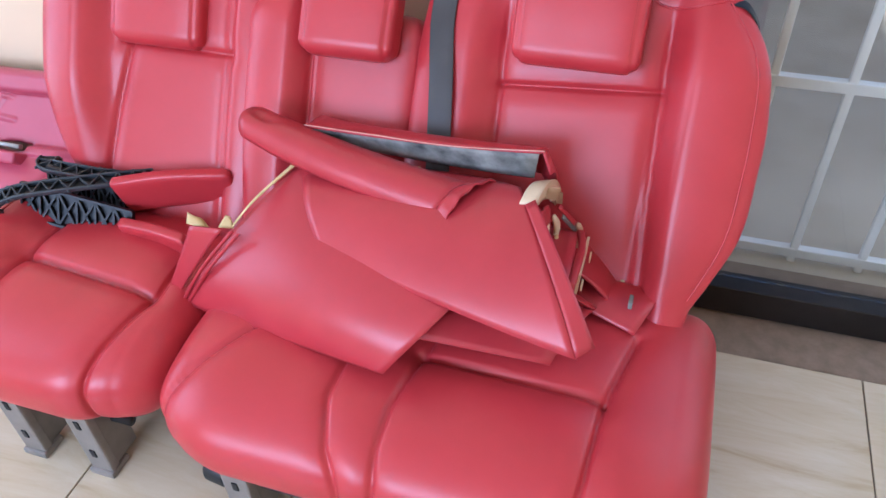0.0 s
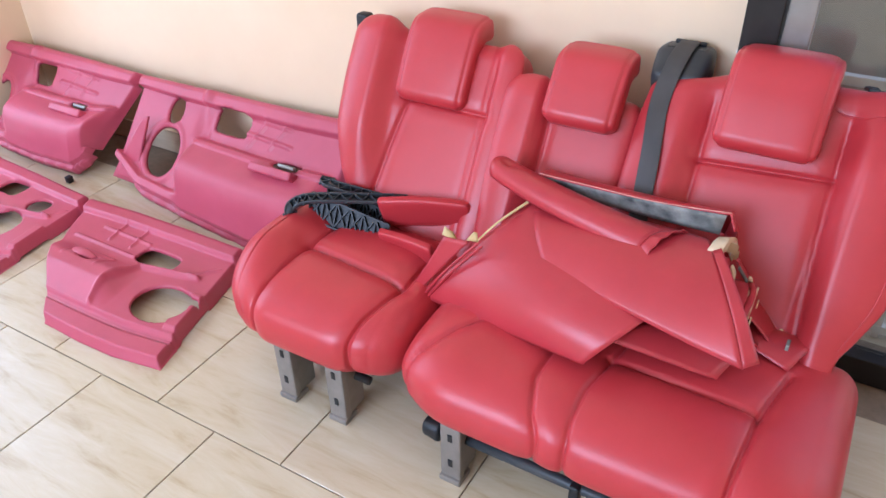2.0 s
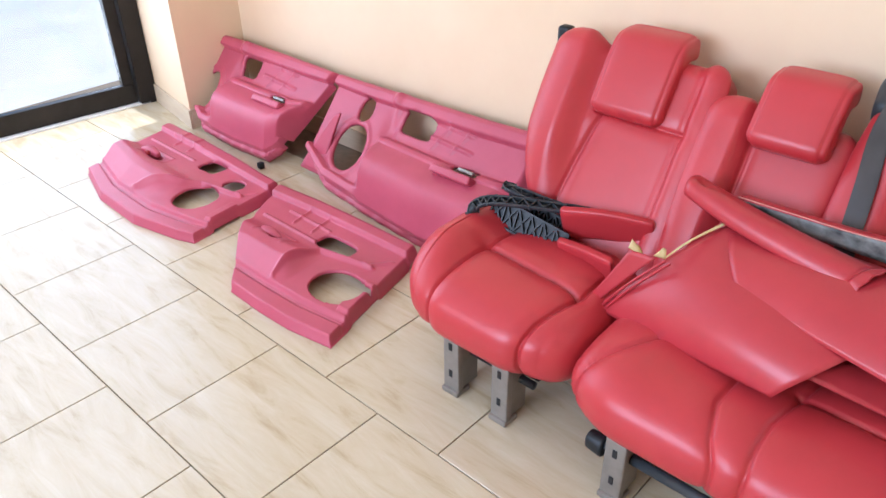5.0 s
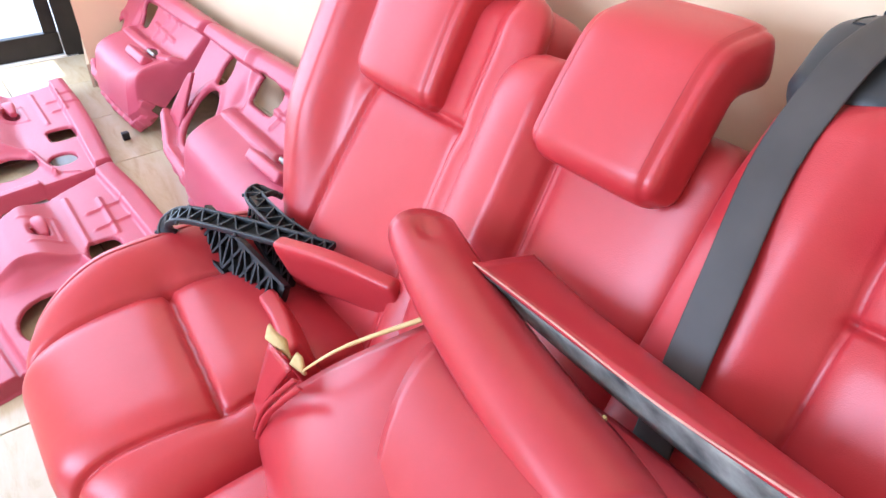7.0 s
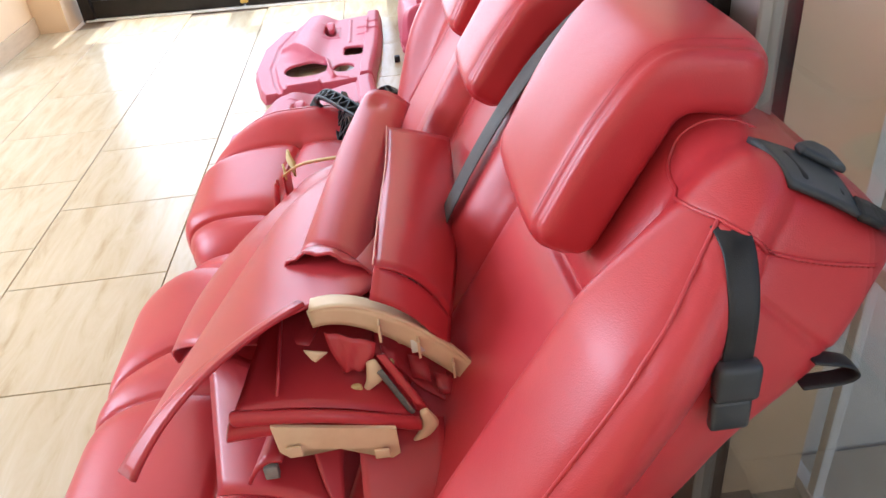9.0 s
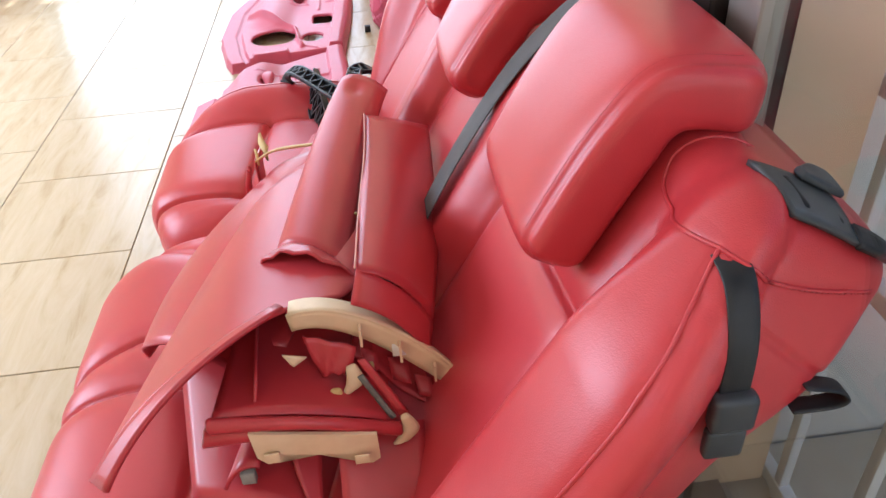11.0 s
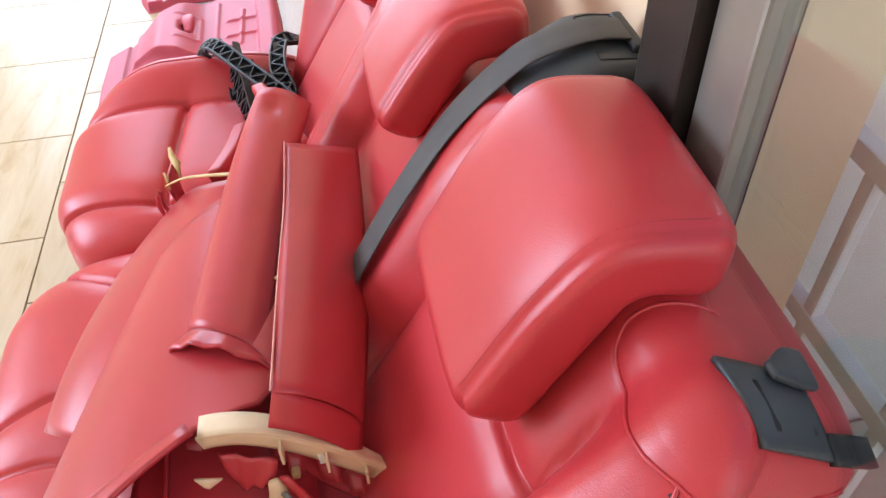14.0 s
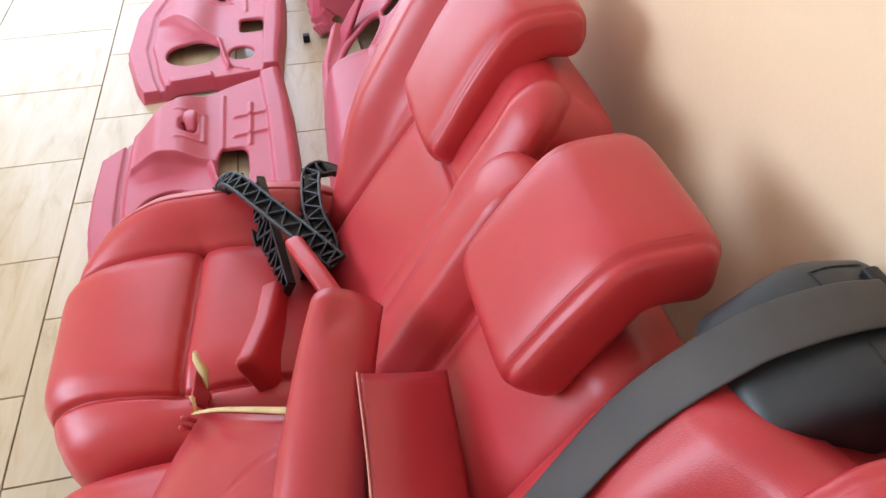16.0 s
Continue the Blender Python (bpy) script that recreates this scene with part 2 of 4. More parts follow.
def patch(rows, nu=24, nv=16, thick=0.004, wave=None):
    """A bent sheet through a net of guiding places (rows across), with thickness."""
    m, k = len(rows), len(rows[0])
    net = [[Vector(p) for p in r] for r in rows]

    def weights(n, u):
        return [math.comb(n - 1, i) * u**i * (1 - u) ** (n - 1 - i) for i in range(n)]
    top = []
    for i in range(nu + 1):
        wu = weights(m, i / nu)
        line = []
        for j in range(nv + 1):
            wv = weights(k, j / nv)
            p = Vector()
            for a in range(m):
                for b in range(k):
                    p += net[a][b] * (wu[a] * wv[b])
            line.append(p)
        top.append(line)
    nrm = [[None] * (nv + 1) for _ in range(nu + 1)]
    for i in range(nu + 1):
        for j in range(nv + 1):
            du = top[min(i + 1, nu)][j] - top[max(i - 1, 0)][j]
            dv = top[i][min(j + 1, nv)] - top[i][max(j - 1, 0)]
            nrm[i][j] = du.cross(dv).normalized()
    if wave:
        for i in range(nu + 1):
            for j in range(nv + 1):
                top[i][j] = top[i][j] + nrm[i][j] * wave(i / nu, j / nv)
    bm = bmesh.new()
    a = [[bm.verts.new(top[i][j]) for j in range(nv + 1)] for i in range(nu + 1)]
    b = [[bm.verts.new(top[i][j] - nrm[i][j] * thick) for j in range(nv + 1)] for i in range(nu + 1)]
    for i in range(nu):
        for j in range(nv):
            bm.faces.new((a[i][j], a[i][j + 1], a[i + 1][j + 1], a[i + 1][j]))
            bm.faces.new((b[i][j], b[i + 1][j], b[i + 1][j + 1], b[i][j + 1]))
    rim = [(i, 0) for i in range(nu)] + [(nu, j) for j in range(nv)] + [(i, nv) for i in range(nu, 0, -1)] + [(0, j) for j in range(nv, 0, -1)]
    for (i, j), (k2, l) in zip(rim, rim[1:] + rim[:1]):
        bm.faces.new((a[i][j], a[k2][l], b[k2][l], b[i][j]))
    return bm


def strip(points, half, thick, n=4, sub=6):
    """A flat band along a path; half: half-width vector."""
    return loft([(p, half, t) for p, t in points], n=16, p=8, ends=0.001, es=1, sub=sub)


def surface_line(tree, points, off=0.0, sub=8):
    """Places on a padded surface under a curve through guiding places, with the surface normals."""
    pts = [Vector(q) for q in points]
    m = len(pts)
    out = []
    for i in range(m - 1):
        q = [pts[max(i - 1, 0)], pts[i], pts[i + 1], pts[min(i + 2, m - 1)]]
        for k in range(sub if i < m - 2 else sub + 1):
            u = k / sub
            w = (-u**3 / 2 + u * u - u / 2, 1.5 * u**3 - 2.5 * u * u + 1, -1.5 * u**3 + 2 * u * u + u / 2, u**3 / 2 - u * u / 2)
            co, nm, _, _ = tree.find_nearest(sum((w[j] * q[j] for j in range(4)), Vector()))
            out.append((co + nm * off, nm))
    for _ in range(3):
        out = [out[0]] + [((a[0] + 2 * b[0] + c[0]) / 4, (a[1] + b[1] + c[1]).normalized()) for a, b, c in zip(out, out[1:], out[2:])] + [out[-1]]
    return out


def cord(line, r, n=8):
    """A thin round cord along places with normals."""
    rings = []
    for i, (co, nm) in enumerate(line):
        t = (line[min(i + 1, len(line) - 1)][0] - line[max(i - 1, 0)][0]).normalized()
        side = t.cross(nm).normalized()
        up = side.cross(t)
        rings.append([co + (side * math.cos(a) + up * math.sin(a)) * r for a in (2 * math.pi * k / n for k in range(n))])
    return ring_loft(bmesh.new(), rings)


def stitches(line, r, length, gap):
    """Short thread stitches along places with normals."""
    bm = bmesh.new()
    run, start = 0.0, None
    for (a, na), (b, nb) in zip(line, line[1:]):
        step = (b - a).length
        if start is None and run % (length + gap) < length:
            start = (a, na)
        run += step
        if start is not None and run % (length + gap) >= length:
            p, q = start[0], b
            t = (q - p).normalized()
            side = t.cross(nb).normalized() * r
            up = nb * r * 0.8
            ring_loft(bm, [[p + side - up, p + up, p - side - up], [q + side - up, q + up, q - side - up]])
            start = None
    return bm


# ---- room ----
WALL_Y, DOOR_Y = 1.885, 1.79


def structure(name, bm, mat, label, cat, smooth=False):
    return tagged(finish(name, bm, mat, None, "", smooth), label, cat, "", "structure")


floor = structure("floor", boxed((-3.9, -3.1, -0.14), (2.6, 2.0, -0.007)), GROUT, "cream glazed tile floor with brown grout joints", "floor")
structure("wall_north", boxed((-3.1, WALL_Y, -0.02), (0.27, WALL_Y + 0.2, 2.9)), WALL, "peach painted plaster wall with a chipped edge by the door", "wall")
def prism(plan, z0, z1):
    return ring_loft(bmesh.new(), [[V(x, y, z) for x, y in plan] for z in (z0, z1)])


structure("wall_pilaster", prism([(-3.50, 1.615), (-2.9, 1.51), (-2.9, 2.08), (-3.5, 2.08)], -0.02, 2.9), WALL, "peach painted pilaster beside the glass doors", "wall")
structure("wall_north_above_door", boxed((0.27, 1.80, 2.25), (2.4, WALL_Y + 0.2, 2.9)), WALL, "peach painted wall over the glazed door", "wall")
structure("wall_east", boxed((2.4, -3.1, -0.02), (2.6, 2.1, 2.9)), WALL, "peach painted end wall", "wall")
# unseen south walls, added round the opening that holds the front lamp
structure("wall_south_left", boxed((-3.4, -3.2, -0.02), (-2.6, -3.0, 2.9)), WALL, "peach painted wall beside the assumed front window", "wall")
structure("wall_south_right", boxed((0.5, -3.2, -0.02), (2.4, -3.0, 2.9)), WALL, "peach painted wall beside the assumed front window", "wall")
structure("wall_south_below", boxed((-2.6, -3.2, -0.02), (0.5, -3.0, 0.7)), WALL, "peach painted wall under the assumed front window", "wall")
structure("wall_south_above", boxed((-2.6, -3.2, 2.75), (0.5, -3.0, 2.9)), WALL, "peach painted wall over the assumed front window", "wall")
structure("wall_west", boxed((-3.7, -3.1, -0.02), (-3.45, -0.42, 2.9)), WALL, "peach painted wall beside the glass doors", "wall")
structure("wall_west_pier", boxed((-3.45, -0.75, -0.02), (-2.75, -0.6, 2.9)), WALL, "short peach painted wall return by the doors", "wall")
structure("wall_west_above", boxed((-3.75, -0.42, 2.8), (-3.35, 1.6, 2.9)), WALL, "peach painted wall over the glass doors", "wall")
structure("ceiling", boxed((-3.9, -3.2, 2.9), (2.6, 2.1, 3.0)), CEIL, "plain white painted ceiling", "ceiling")
structure("baseboard", boxed((-2.9, WALL_Y - 0.012, 0), (0.27, WALL_Y - 0.001, 0.1), 0.002), SKIRT, "beige glazed tile skirting", "baseboard")
structure("baseboard_pilaster", prism([(-3.40, 1.585), (-2.888, 1.4955), (-2.888, 1.5065), (-3.40, 1.596)], 0, 0.1), SKIRT, "beige glazed tile skirting on the pilaster", "baseboard")
structure("baseboard_pilaster_side", boxed((-2.899, 1.5095, 0), (-2.888, WALL_Y - 0.013, 0.1), 0.002), SKIRT, "beige glazed tile skirting on the pilaster", "baseboard")
structure("baseboard_pier", boxed((-3.449, -0.599, 0), (-2.738, -0.588, 0.1), 0.002), SKIRT, "beige glazed tile skirting", "baseboard")
structure("ground", boxed((-60, -60, -0.3), (60, 60, -0.15)), PAVING, "pale paved ground outside", "ground")

for k, (z, h, w) in enumerate(((0.72, 0.05, 0.010), (0.86, 0.035, 0.014), (0.95, 0.06, 0.009), (1.12, 0.04, 0.013), (1.3, 0.07, 0.010))):
    chip = [(0.2695, z - h / 2), (0.2695, z + h / 2), (0.2695 - 0.6 * w, z + 0.3 * h), (0.2695 - w, z + 0.05 * h), (0.2695 - 0.5 * w, z - 0.2 * h)]
    structure("trim_chip_%d" % (k + 1), ring_loft(bmesh.new(), [[V(x, WALL_Y - o, zz) for x, zz in chip] for o in (0.0, 0.0015)]), CEIL, "bare white plaster chip on the wall edge", "trim")

# glass double doors at the left end
west = thing("door_1", "closed dark bronze aluminium double glass doors with a padlock", "door")
west["kind"] = "structure"
west.matrix_world = pose(-3.42, 1.575, 0, 0, 0, -6)
# local: y runs away along the doors (0 to -1.95), x outwards
for lo, hi in (((-0.06, -1.97, 2.05), (0.02, 0.02, 2.15)), ((-0.06, -0.075, 0), (0.03, 0.02, 2.05)), ((-0.06, -1.97, 0), (0.02, -1.90, 2.05))):
    part("door_frame", boxed(lo, hi, 0.004), FRAME, west, smooth=False)
for y0, y1 in ((-0.08, -0.98), (-0.99, -1.895)):
    leaf = part("door_leaf", boxed((-0.045, y1, 0.012), (0.0, y0, 0.115), 0.003), FRAME, west, smooth=False)
    for lo, hi in (((-0.045, y1, 1.95), (0, y0, 2.045)), ((-0.045, y1, 0.116), (0, y1 + 0.06, 1.949)), ((-0.045, y0 - 0.06, 0.116), (0, y0, 1.949))):
        part("stile", boxed(lo, hi, 0.003), FRAME, leaf, smooth=False)
    pane = part("pane", boxed((-0.026, y1 + 0.061, 0.117), (-0.02, y0 - 0.061, 1.948)), GLASS, leaf, smooth=False)
    pane.visible_shadow = False
for lo, hi in (((-0.06, -1.97, 2.72), (0.02, 0.02, 2.80)), ((-0.06, -0.075, 2.151), (0.02, 0.02, 2.719)), ((-0.06, -1.97, 2.151), (0.02, -1.90, 2.719))):
    part("transom_frame", boxed(lo, hi, 0.004), FRAME, west, smooth=False)
pane = part("transom_pane", boxed((-0.026, -1.899, 2.152), (-0.02, -0.076, 2.718)), GLASS, west, smooth=False)
pane.visible_shadow = False
part("threshold", boxed((-0.05, -1.95, 0.001), (0.03, -0.02, 0.011), 0.002), WHITE, west, smooth=False)
lock = thing("padlock", "small brass padlock hanging on the glass doors", "padlock", "", (-3.405, 0.62, 0.06))
part("lock_body", boxed((-0.012, -0.022, 0), (0.012, 0.022, 0.04), 0.005), BRASS, lock)
lb = bmesh.new()
ring_loft(lb, [[V(0.004 * math.cos(q), 0.015 * math.cos(a) + 0.004 * math.sin(q) * math.cos(a), 0.04 + 0.028 * math.sin(a) + 0.004 * math.sin(q) * math.sin(a)) for q in (i * math.pi / 4 for i in range(8))] for a in (k * math.pi / 12 for k in range(13))])
part("shackle", lb, STEEL, lock)

# glazed door behind the bench
north = thing("door_2", "dark bronze aluminium glazed sliding door", "door")
north["kind"] = "structure"
for lo, hi in (((0.272, 1.80, 0), (0.36, 1.90, 2.24)), ((0.362, 1.785, 0.001), (2.39, 1.85, 0.085)), ((0.362, 1.785, 2.15), (2.39, 1.85, 2.24)),
               ((1.29, 1.80, 0.086), (1.36, 1.845, 2.149))):
    part("door_frame", boxed(lo, hi, 0.004), FRAME, north, smooth=False)
# paler than the frame: the reflection on this stile is put into its colour
part("leaf_stile", boxed((0.365, 1.815, 0.086), (0.43, 1.845, 2.149), 0.004), ALU, north, "aluminium stile with reflected light put into its pale grey-brown colour", smooth=False)
p = part("pane", boxed((0.431, 1.828, 0.086), (1.289, 1.834, 2.149)), GLASS, north, smooth=False)
p.visible_shadow = False
p = part("pane", boxed((1.361, 1.828, 0.086), (2.389, 1.834, 2.149)), GLASS, north, smooth=False)
p.visible_shadow = False
structure("landing", boxed((0.17, 1.92, -0.1), (3.4, 4.19, -0.06)), CONCRETE, "weathered concrete landing outside the glazed door", "landing")
structure("wall_outside", boxed((-1.5, 4.2, -0.1), (4.5, 4.4, 1.9)), CONCRETE, "grey weathered wall beyond the landing", "wall")
# its unseen upper part is added height that keeps sun off the landing
structure("wall_outside_return", boxed((-1.4, 2.09, -0.15), (0.16, 4.19, 4.6)), GREYWALL, "pale grey painted wall outside the glazed door", "wall")
grille = thing("bar_railing", "white painted steel bar railing outside the glazed door", "railing")
for z in (-0.04, 0.475, 0.74):
    part("rail", boxed((0.165, 2.1, z), (2.9, 2.125, z + 0.03), 0.004), WHITE, grille, smooth=False)
for k in range(-2, 13):
    part("bar", boxed((0.63 + 0.175 * k, 2.103, -0.06), (0.652 + 0.175 * k, 2.122, 0.74), 0.005), WHITE, grille, smooth=False)

# ---- car seats ----
U = V(0, 0.5145, 0.8575)     # up the backrest
N = V(0, -0.8575, 0.5145)    # out of its front
B0 = V(0, 1.38, 0.30)


def bk(x, d, s):
    return B0 + V(x, 0, 0) + N * d + U * s


def to_back(co):
    q = co - B0
    return q.x, q.dot(N), q.dot(U)


def backrest(parent, prof, front, seams, thick=0.15, n=420, low=0.12, piping=False, top=0.05, taper=-0.016, slope=0.0):
    """prof: rows (s, left x, right x); front: x -> how far the padding stands out."""
    st = []
    for s, x0, x1 in prof:
        th = low + (thick - low) * s / prof[-1][0]
        st.append((bk((x0 + x1) / 2, -th / 2, s), V((x1 - x0) / 2, 0, 0), N * th / 2))
    bm = loft(st, n=n, p=6, ends=top, es=10, sub=40)
    for v in bm.verts:
        x, d, s = to_back(v.co)
        v.co.x -= (0.016 + taper * (1 - smooth(0.42, 0.60, s))) * smooth(0.02, 0.17, -d) * smooth(0.4, 0.7, x)
        v.co -= U * slope * (1 - smooth(0.12, 0.36, x)) * smooth(0.3, 0.6, s)

    def fn(co, nm):
        x, d, s = to_back(co)
        f = smooth(0.15, 0.75, nm.dot(N))
        g = 0.0
        for line, depth, w in seams:
            g += seam(seg_dist(x, s, line), depth, w) * (1 - smooth(0.53, 0.62, s))
        side = 0.0
        if piping and nm.x > 0.25:
            side = groove(s - 0.60 - 0.25 * d, 0.003, 0.004) * smooth(0.03, 0.05, -d)
        return f * (front(x, s) + g) + side
    push(bm, fn)
    seams3 = []
    if piping:
        tree = BVHTree.FromBMesh(bm)
        edge = [bk(*q) for q in ((0.690, 0.050, 0.08), (0.730, 0.050, 0.20), (0.739, 0.048, 0.331), (0.738, 0.046, 0.41), (0.733, 0.041, 0.486), (0.724, 0.037, 0.521), (0.710, 0.030, 0.555), (0.684, 0.021, 0.593), (0.660, 0.013, 0.627))]
        cap = [bk(*q) for q in ((0.535, -0.055, 0.668), (0.522, -0.022, 0.655), (0.522, 0.002, 0.634), (0.535, 0.004, 0.615), (0.568, 0.006, 0.607), (0.620, 0.014, 0.612), (0.662, 0.012, 0.628))]
        back = [bk(*q) for q in ((0.662, 0.012, 0.628), (0.680, -0.010, 0.628), (0.680, -0.036, 0.626), (0.672, -0.09, 0.632), (0.655, -0.150, 0.642))]
        second = [q + N * -0.011 for q in edge[:-1]]
        seams3 = [surface_line(tree, q, 0.0, 30) for q in (edge, cap, back, second)]
        dense = [co for line in seams3 for co, nm in line]
        kd = KDTree(len(dense))
        for i, co in enumerate(dense):
            kd.insert(co, i)
        kd.balance()
        push(bm, lambda co, nm: seam(kd.find(co)[2], 0.0022, 0.004) if co.x > 0.48 else 0.0)
    ob = part("backrest", bm, LEATHER, parent)
    for k, line in enumerate(seams3):
        if k < 3:
            part("piping", cord([(co - nm * 0.0012, nm) for co, nm in line], 0.0019), LEATHER, ob)
        fine = [(a[0].lerp(b[0], u) - a[1] * 0.0004, a[1]) for a, b in zip(line, line[1:]) for u in (0, 0.25, 0.5, 0.75)]
        if k != 1:
            part("stitching", stitches([(co + N * -0.005, nm) for co, nm in fine], 0.0009, 0.005, 0.002), SEAM, ob)
    return ob


def cushion(parent, x0, x1, y0, y1, ztop, zbot, seams, puff, n=300):
    """The seat pad, lofted from side to side with a soft rolled front."""
    st = []
    zc, hz = (ztop + zbot) / 2, (ztop - zbot) / 2
    m = 200
    for k in range(m + 1):
        u = k / m
        x = x0 + 0.075 + (x1 - x0 - 0.15) * u
        side = min(x - x0, x1 - x)
        yf = y0 + 0.10 * max(0.0, 1 - side / 0.20) ** 2
        h = hz * (1 - 0.26 * max(0.0, 1 - side / 0.17) ** 2)
        st.append((V(x, (yf + y1) / 2, zc - (hz - h) * 0.6), V(0, (y1 - yf) / 2, 0), V(0, 0, h)))
    bm = loft(st, n=n, p=2.7, ends=0.075, es=14)

    def fn(co, nm):
        f = smooth(-0.35, 0.25, max(nm.z, -nm.y))
        g = puff(co.x, co.y) * smooth(-0.25, 1.0, nm.z)
        for line, depth, w in seams:
            g += seam(seg_dist(co.x, co.y, line), depth, w)
        return f * g
    return part("seat_cushion", push(bm, fn), LEATHER, parent)


def headrest(parent, x0, x1, path, half=0.042):
    st = []
    for i, (y, z) in enumerate(path):
        a, b = path[max(i - 1, 0)], path[min(i + 1, len(path) - 1)]
        t = V(0, b[0] - a[0], b[1] - a[1]).normalized()
        nm = V(0, -t.z, t.y)
        st.append((V((x0 + x1) / 2, y, z), V((x1 - x0) / 2, 0, 0), nm * half))
    bm = loft(st, n=168, p=4.5, ends=0.032, es=8, sub=10)
    push(bm, lambda co, nm: (groove(co.x - x1 + 0.014, 0.003, 0.004) + groove(co.x - x0 - 0.014, 0.003, 0.004)) * (1 - smooth(0.85, 0.98, abs(nm.x))))
    tree = BVHTree.FromBMesh(bm)
    ob = part("headrest", bm, LEATHER, parent)
    mid = [Vector(c) for c, w, d in st]
    out = [d.normalized() * 0.06 for c, w, d in st]
    for x in (x0 + 0.014, x1 - 0.014):
        guide = [V(x, c.y, c.z) + o for c, o in zip(mid, out)]
        line = surface_line(tree, guide, -0.0004, 16)
        part("stitching", cord(line, 0.0006, 6), SEAM, ob)
        fine = [(a[0].lerp(b[0], u) + V(0.005 if x < mid[0].x else -0.005, 0, 0), a[1]) for a, b in zip(line, line[1:]) for u in (0, 0.5)]
        part("stitching", stitches(fine, 0.0005, 0.004, 0.002), SEAM, ob)
    return ob


def foot(parent, x, y, h):
    bm = bmesh.new()
    box(bm, (x - 0.028, y - 0.02, 0.012), (x + 0.028, y + 0.004, h), 0.005)
    box(bm, (x - 0.03, y - 0.028, 0.0), (x + 0.03, y + 0.03, 0.018), 0.005)
    box(bm, (x + 0.016, y - 0.015, 0.018), (x + 0.024, y + 0.07, h), 0.002)
    box(bm, (x - 0.024, y - 0.015, 0.018), (x - 0.016, y + 0.05, h), 0.002)
    f = part("foot", bm, STEEL, parent, "grey-brown steel mounting foot", False)
    # no openings are cut: black plates give the slots their inner shade
    for z in (h * 0.35, h * 0.8):
        part("slot", boxed((x - 0.006, y - 0.0225, z - 0.012), (x + 0.006, y - 0.0195, z + 0.012), 0.001), BLACK, f, smooth=False)
    return f


def rod(a, b, r, n=14):
    a, b = Vector(a), Vector(b)
    t = (b - a).normalized()
    s = t.orthogonal().normalized()
    q = t.cross(s)
    return ring_loft(bmesh.new(), [[c + (s * math.cos(k * 2 * math.pi / n) + q * math.sin(k * 2 * math.pi / n)) * r for k in range(n)] for c in (a, b)])


# single seat
single = thing("bucket_seat", "single red leather car seat on steel feet against the wall", "car seat", "red leather car seats")
backrest(single, [(0.0, -0.680, -0.27), (0.1, -0.722, -0.26), (0.2, -0.765, -0.25), (0.42, -0.785, -0.25), (0.58, -0.785, -0.27)],
         lambda x, s: 0.055 * (1 - smooth(-0.71, -0.635, x)) * (0.15 + 0.85 * smooth(0.08, 0.36, s)) + 0.03 * smooth(-0.36, -0.31, x),
         [([(-0.655, 0.0), (-0.645, 0.12), (-0.627, 0.273), (-0.60, 0.42), (-0.585, 0.7)], 0.022, 0.012), ([(-0.33, 0.0), (-0.335, 0.43), (-0.33, 0.7)], 0.016, 0.01),
          ([(-0.62, 0.43), (-0.33, 0.425)], 0.016, 0.011)])
headrest(single, -0.63, -0.40, [(1.615, 0.69), (1.675, 0.795), (1.715, 0.845), (1.77, 0.85)])
cushion(single, -0.835, -0.25, 0.915, 1.46, 0.368, 0.140,
        [([(-0.70, 0.5), (-0.69, 0.95), (-0.68, 1.18), (-0.655, 1.5)], 0.02, 0.012), ([(-0.385, 0.5), (-0.375, 0.92), (-0.365, 1.005), (-0.349, 1.09), (-0.335, 1.17), (-0.34, 1.5)], 0.018, 0.012),
         ([(-0.68, 1.185), (-0.345, 1.155)], 0.024, 0.014)],
        lambda x, y: 0.060 * (1 - smooth(-0.765, -0.675, x)) * smooth(0.90, 1.14, y))
for fx in (-0.605, -0.43):
    foot(single, fx, 0.955, 0.215)
    foot(single, fx, 1.36, 0.215)
part("cross_rod", rod((-0.66, 1.0, 0.13), (-0.36, 1.0, 0.13), 0.012), BLACK, single)
part("seat_pan", boxed((-0.64, 1.02, 0.125), (-0.36, 1.42, 0.2), 0.01), BLACK, single)

# bench
bench = thing("car_bench_seat", "two-place red leather car bench seat with a grey centre belt", "car seat", "red leather car seats")
backrest(bench, [(0.0, -0.23, 0.09), (0.25, -0.262, 0.092), (0.5, -0.266, 0.092)],
         lambda x, s: 0.045 * (1 - smooth(-0.19, -0.13, x)),
         [([(-0.145, 0.0), (-0.15, 0.8)], 0.018, 0.01)])
backrest(bench, [(0.0, 0.1, 0.645), (0.07, 0.1, 0.655), (0.13, 0.1, 0.682), (0.22, 0.1, 0.718), (0.32, 0.1, 0.726), (0.42, 0.1, 0.727), (0.54, 0.1, 0.710), (0.635, 0.1, 0.672)],
         lambda x, s: (0.03 * (1 - smooth(0.19, 0.26, x)) + 0.06 * smooth(0.56, 0.63, x)) * (1 - 0.7 * smooth(0.48, 0.68, s)),
         [([(0.262, 0.0), (0.262, 0.8)], 0.016, 0.01), ([(0.60, 0.0), (0.575, 0.35), (0.565, 0.8)], 0.02, 0.011), ([(0.262, 0.435), (0.57, 0.455)], 0.016, 0.011)],
         thick=0.185, low=0.065, piping=True, top=0.045, taper=0.035, slope=0.055)
headrest(bench, -0.155, 0.05, [(1.60, 0.725), (1.645, 0.79), (1.68, 0.83), (1.735, 0.835)])
headrest(bench, 0.285, 0.525, [(1.61, 0.755), (1.665, 0.85), (1.705, 0.895), (1.765, 0.89)])
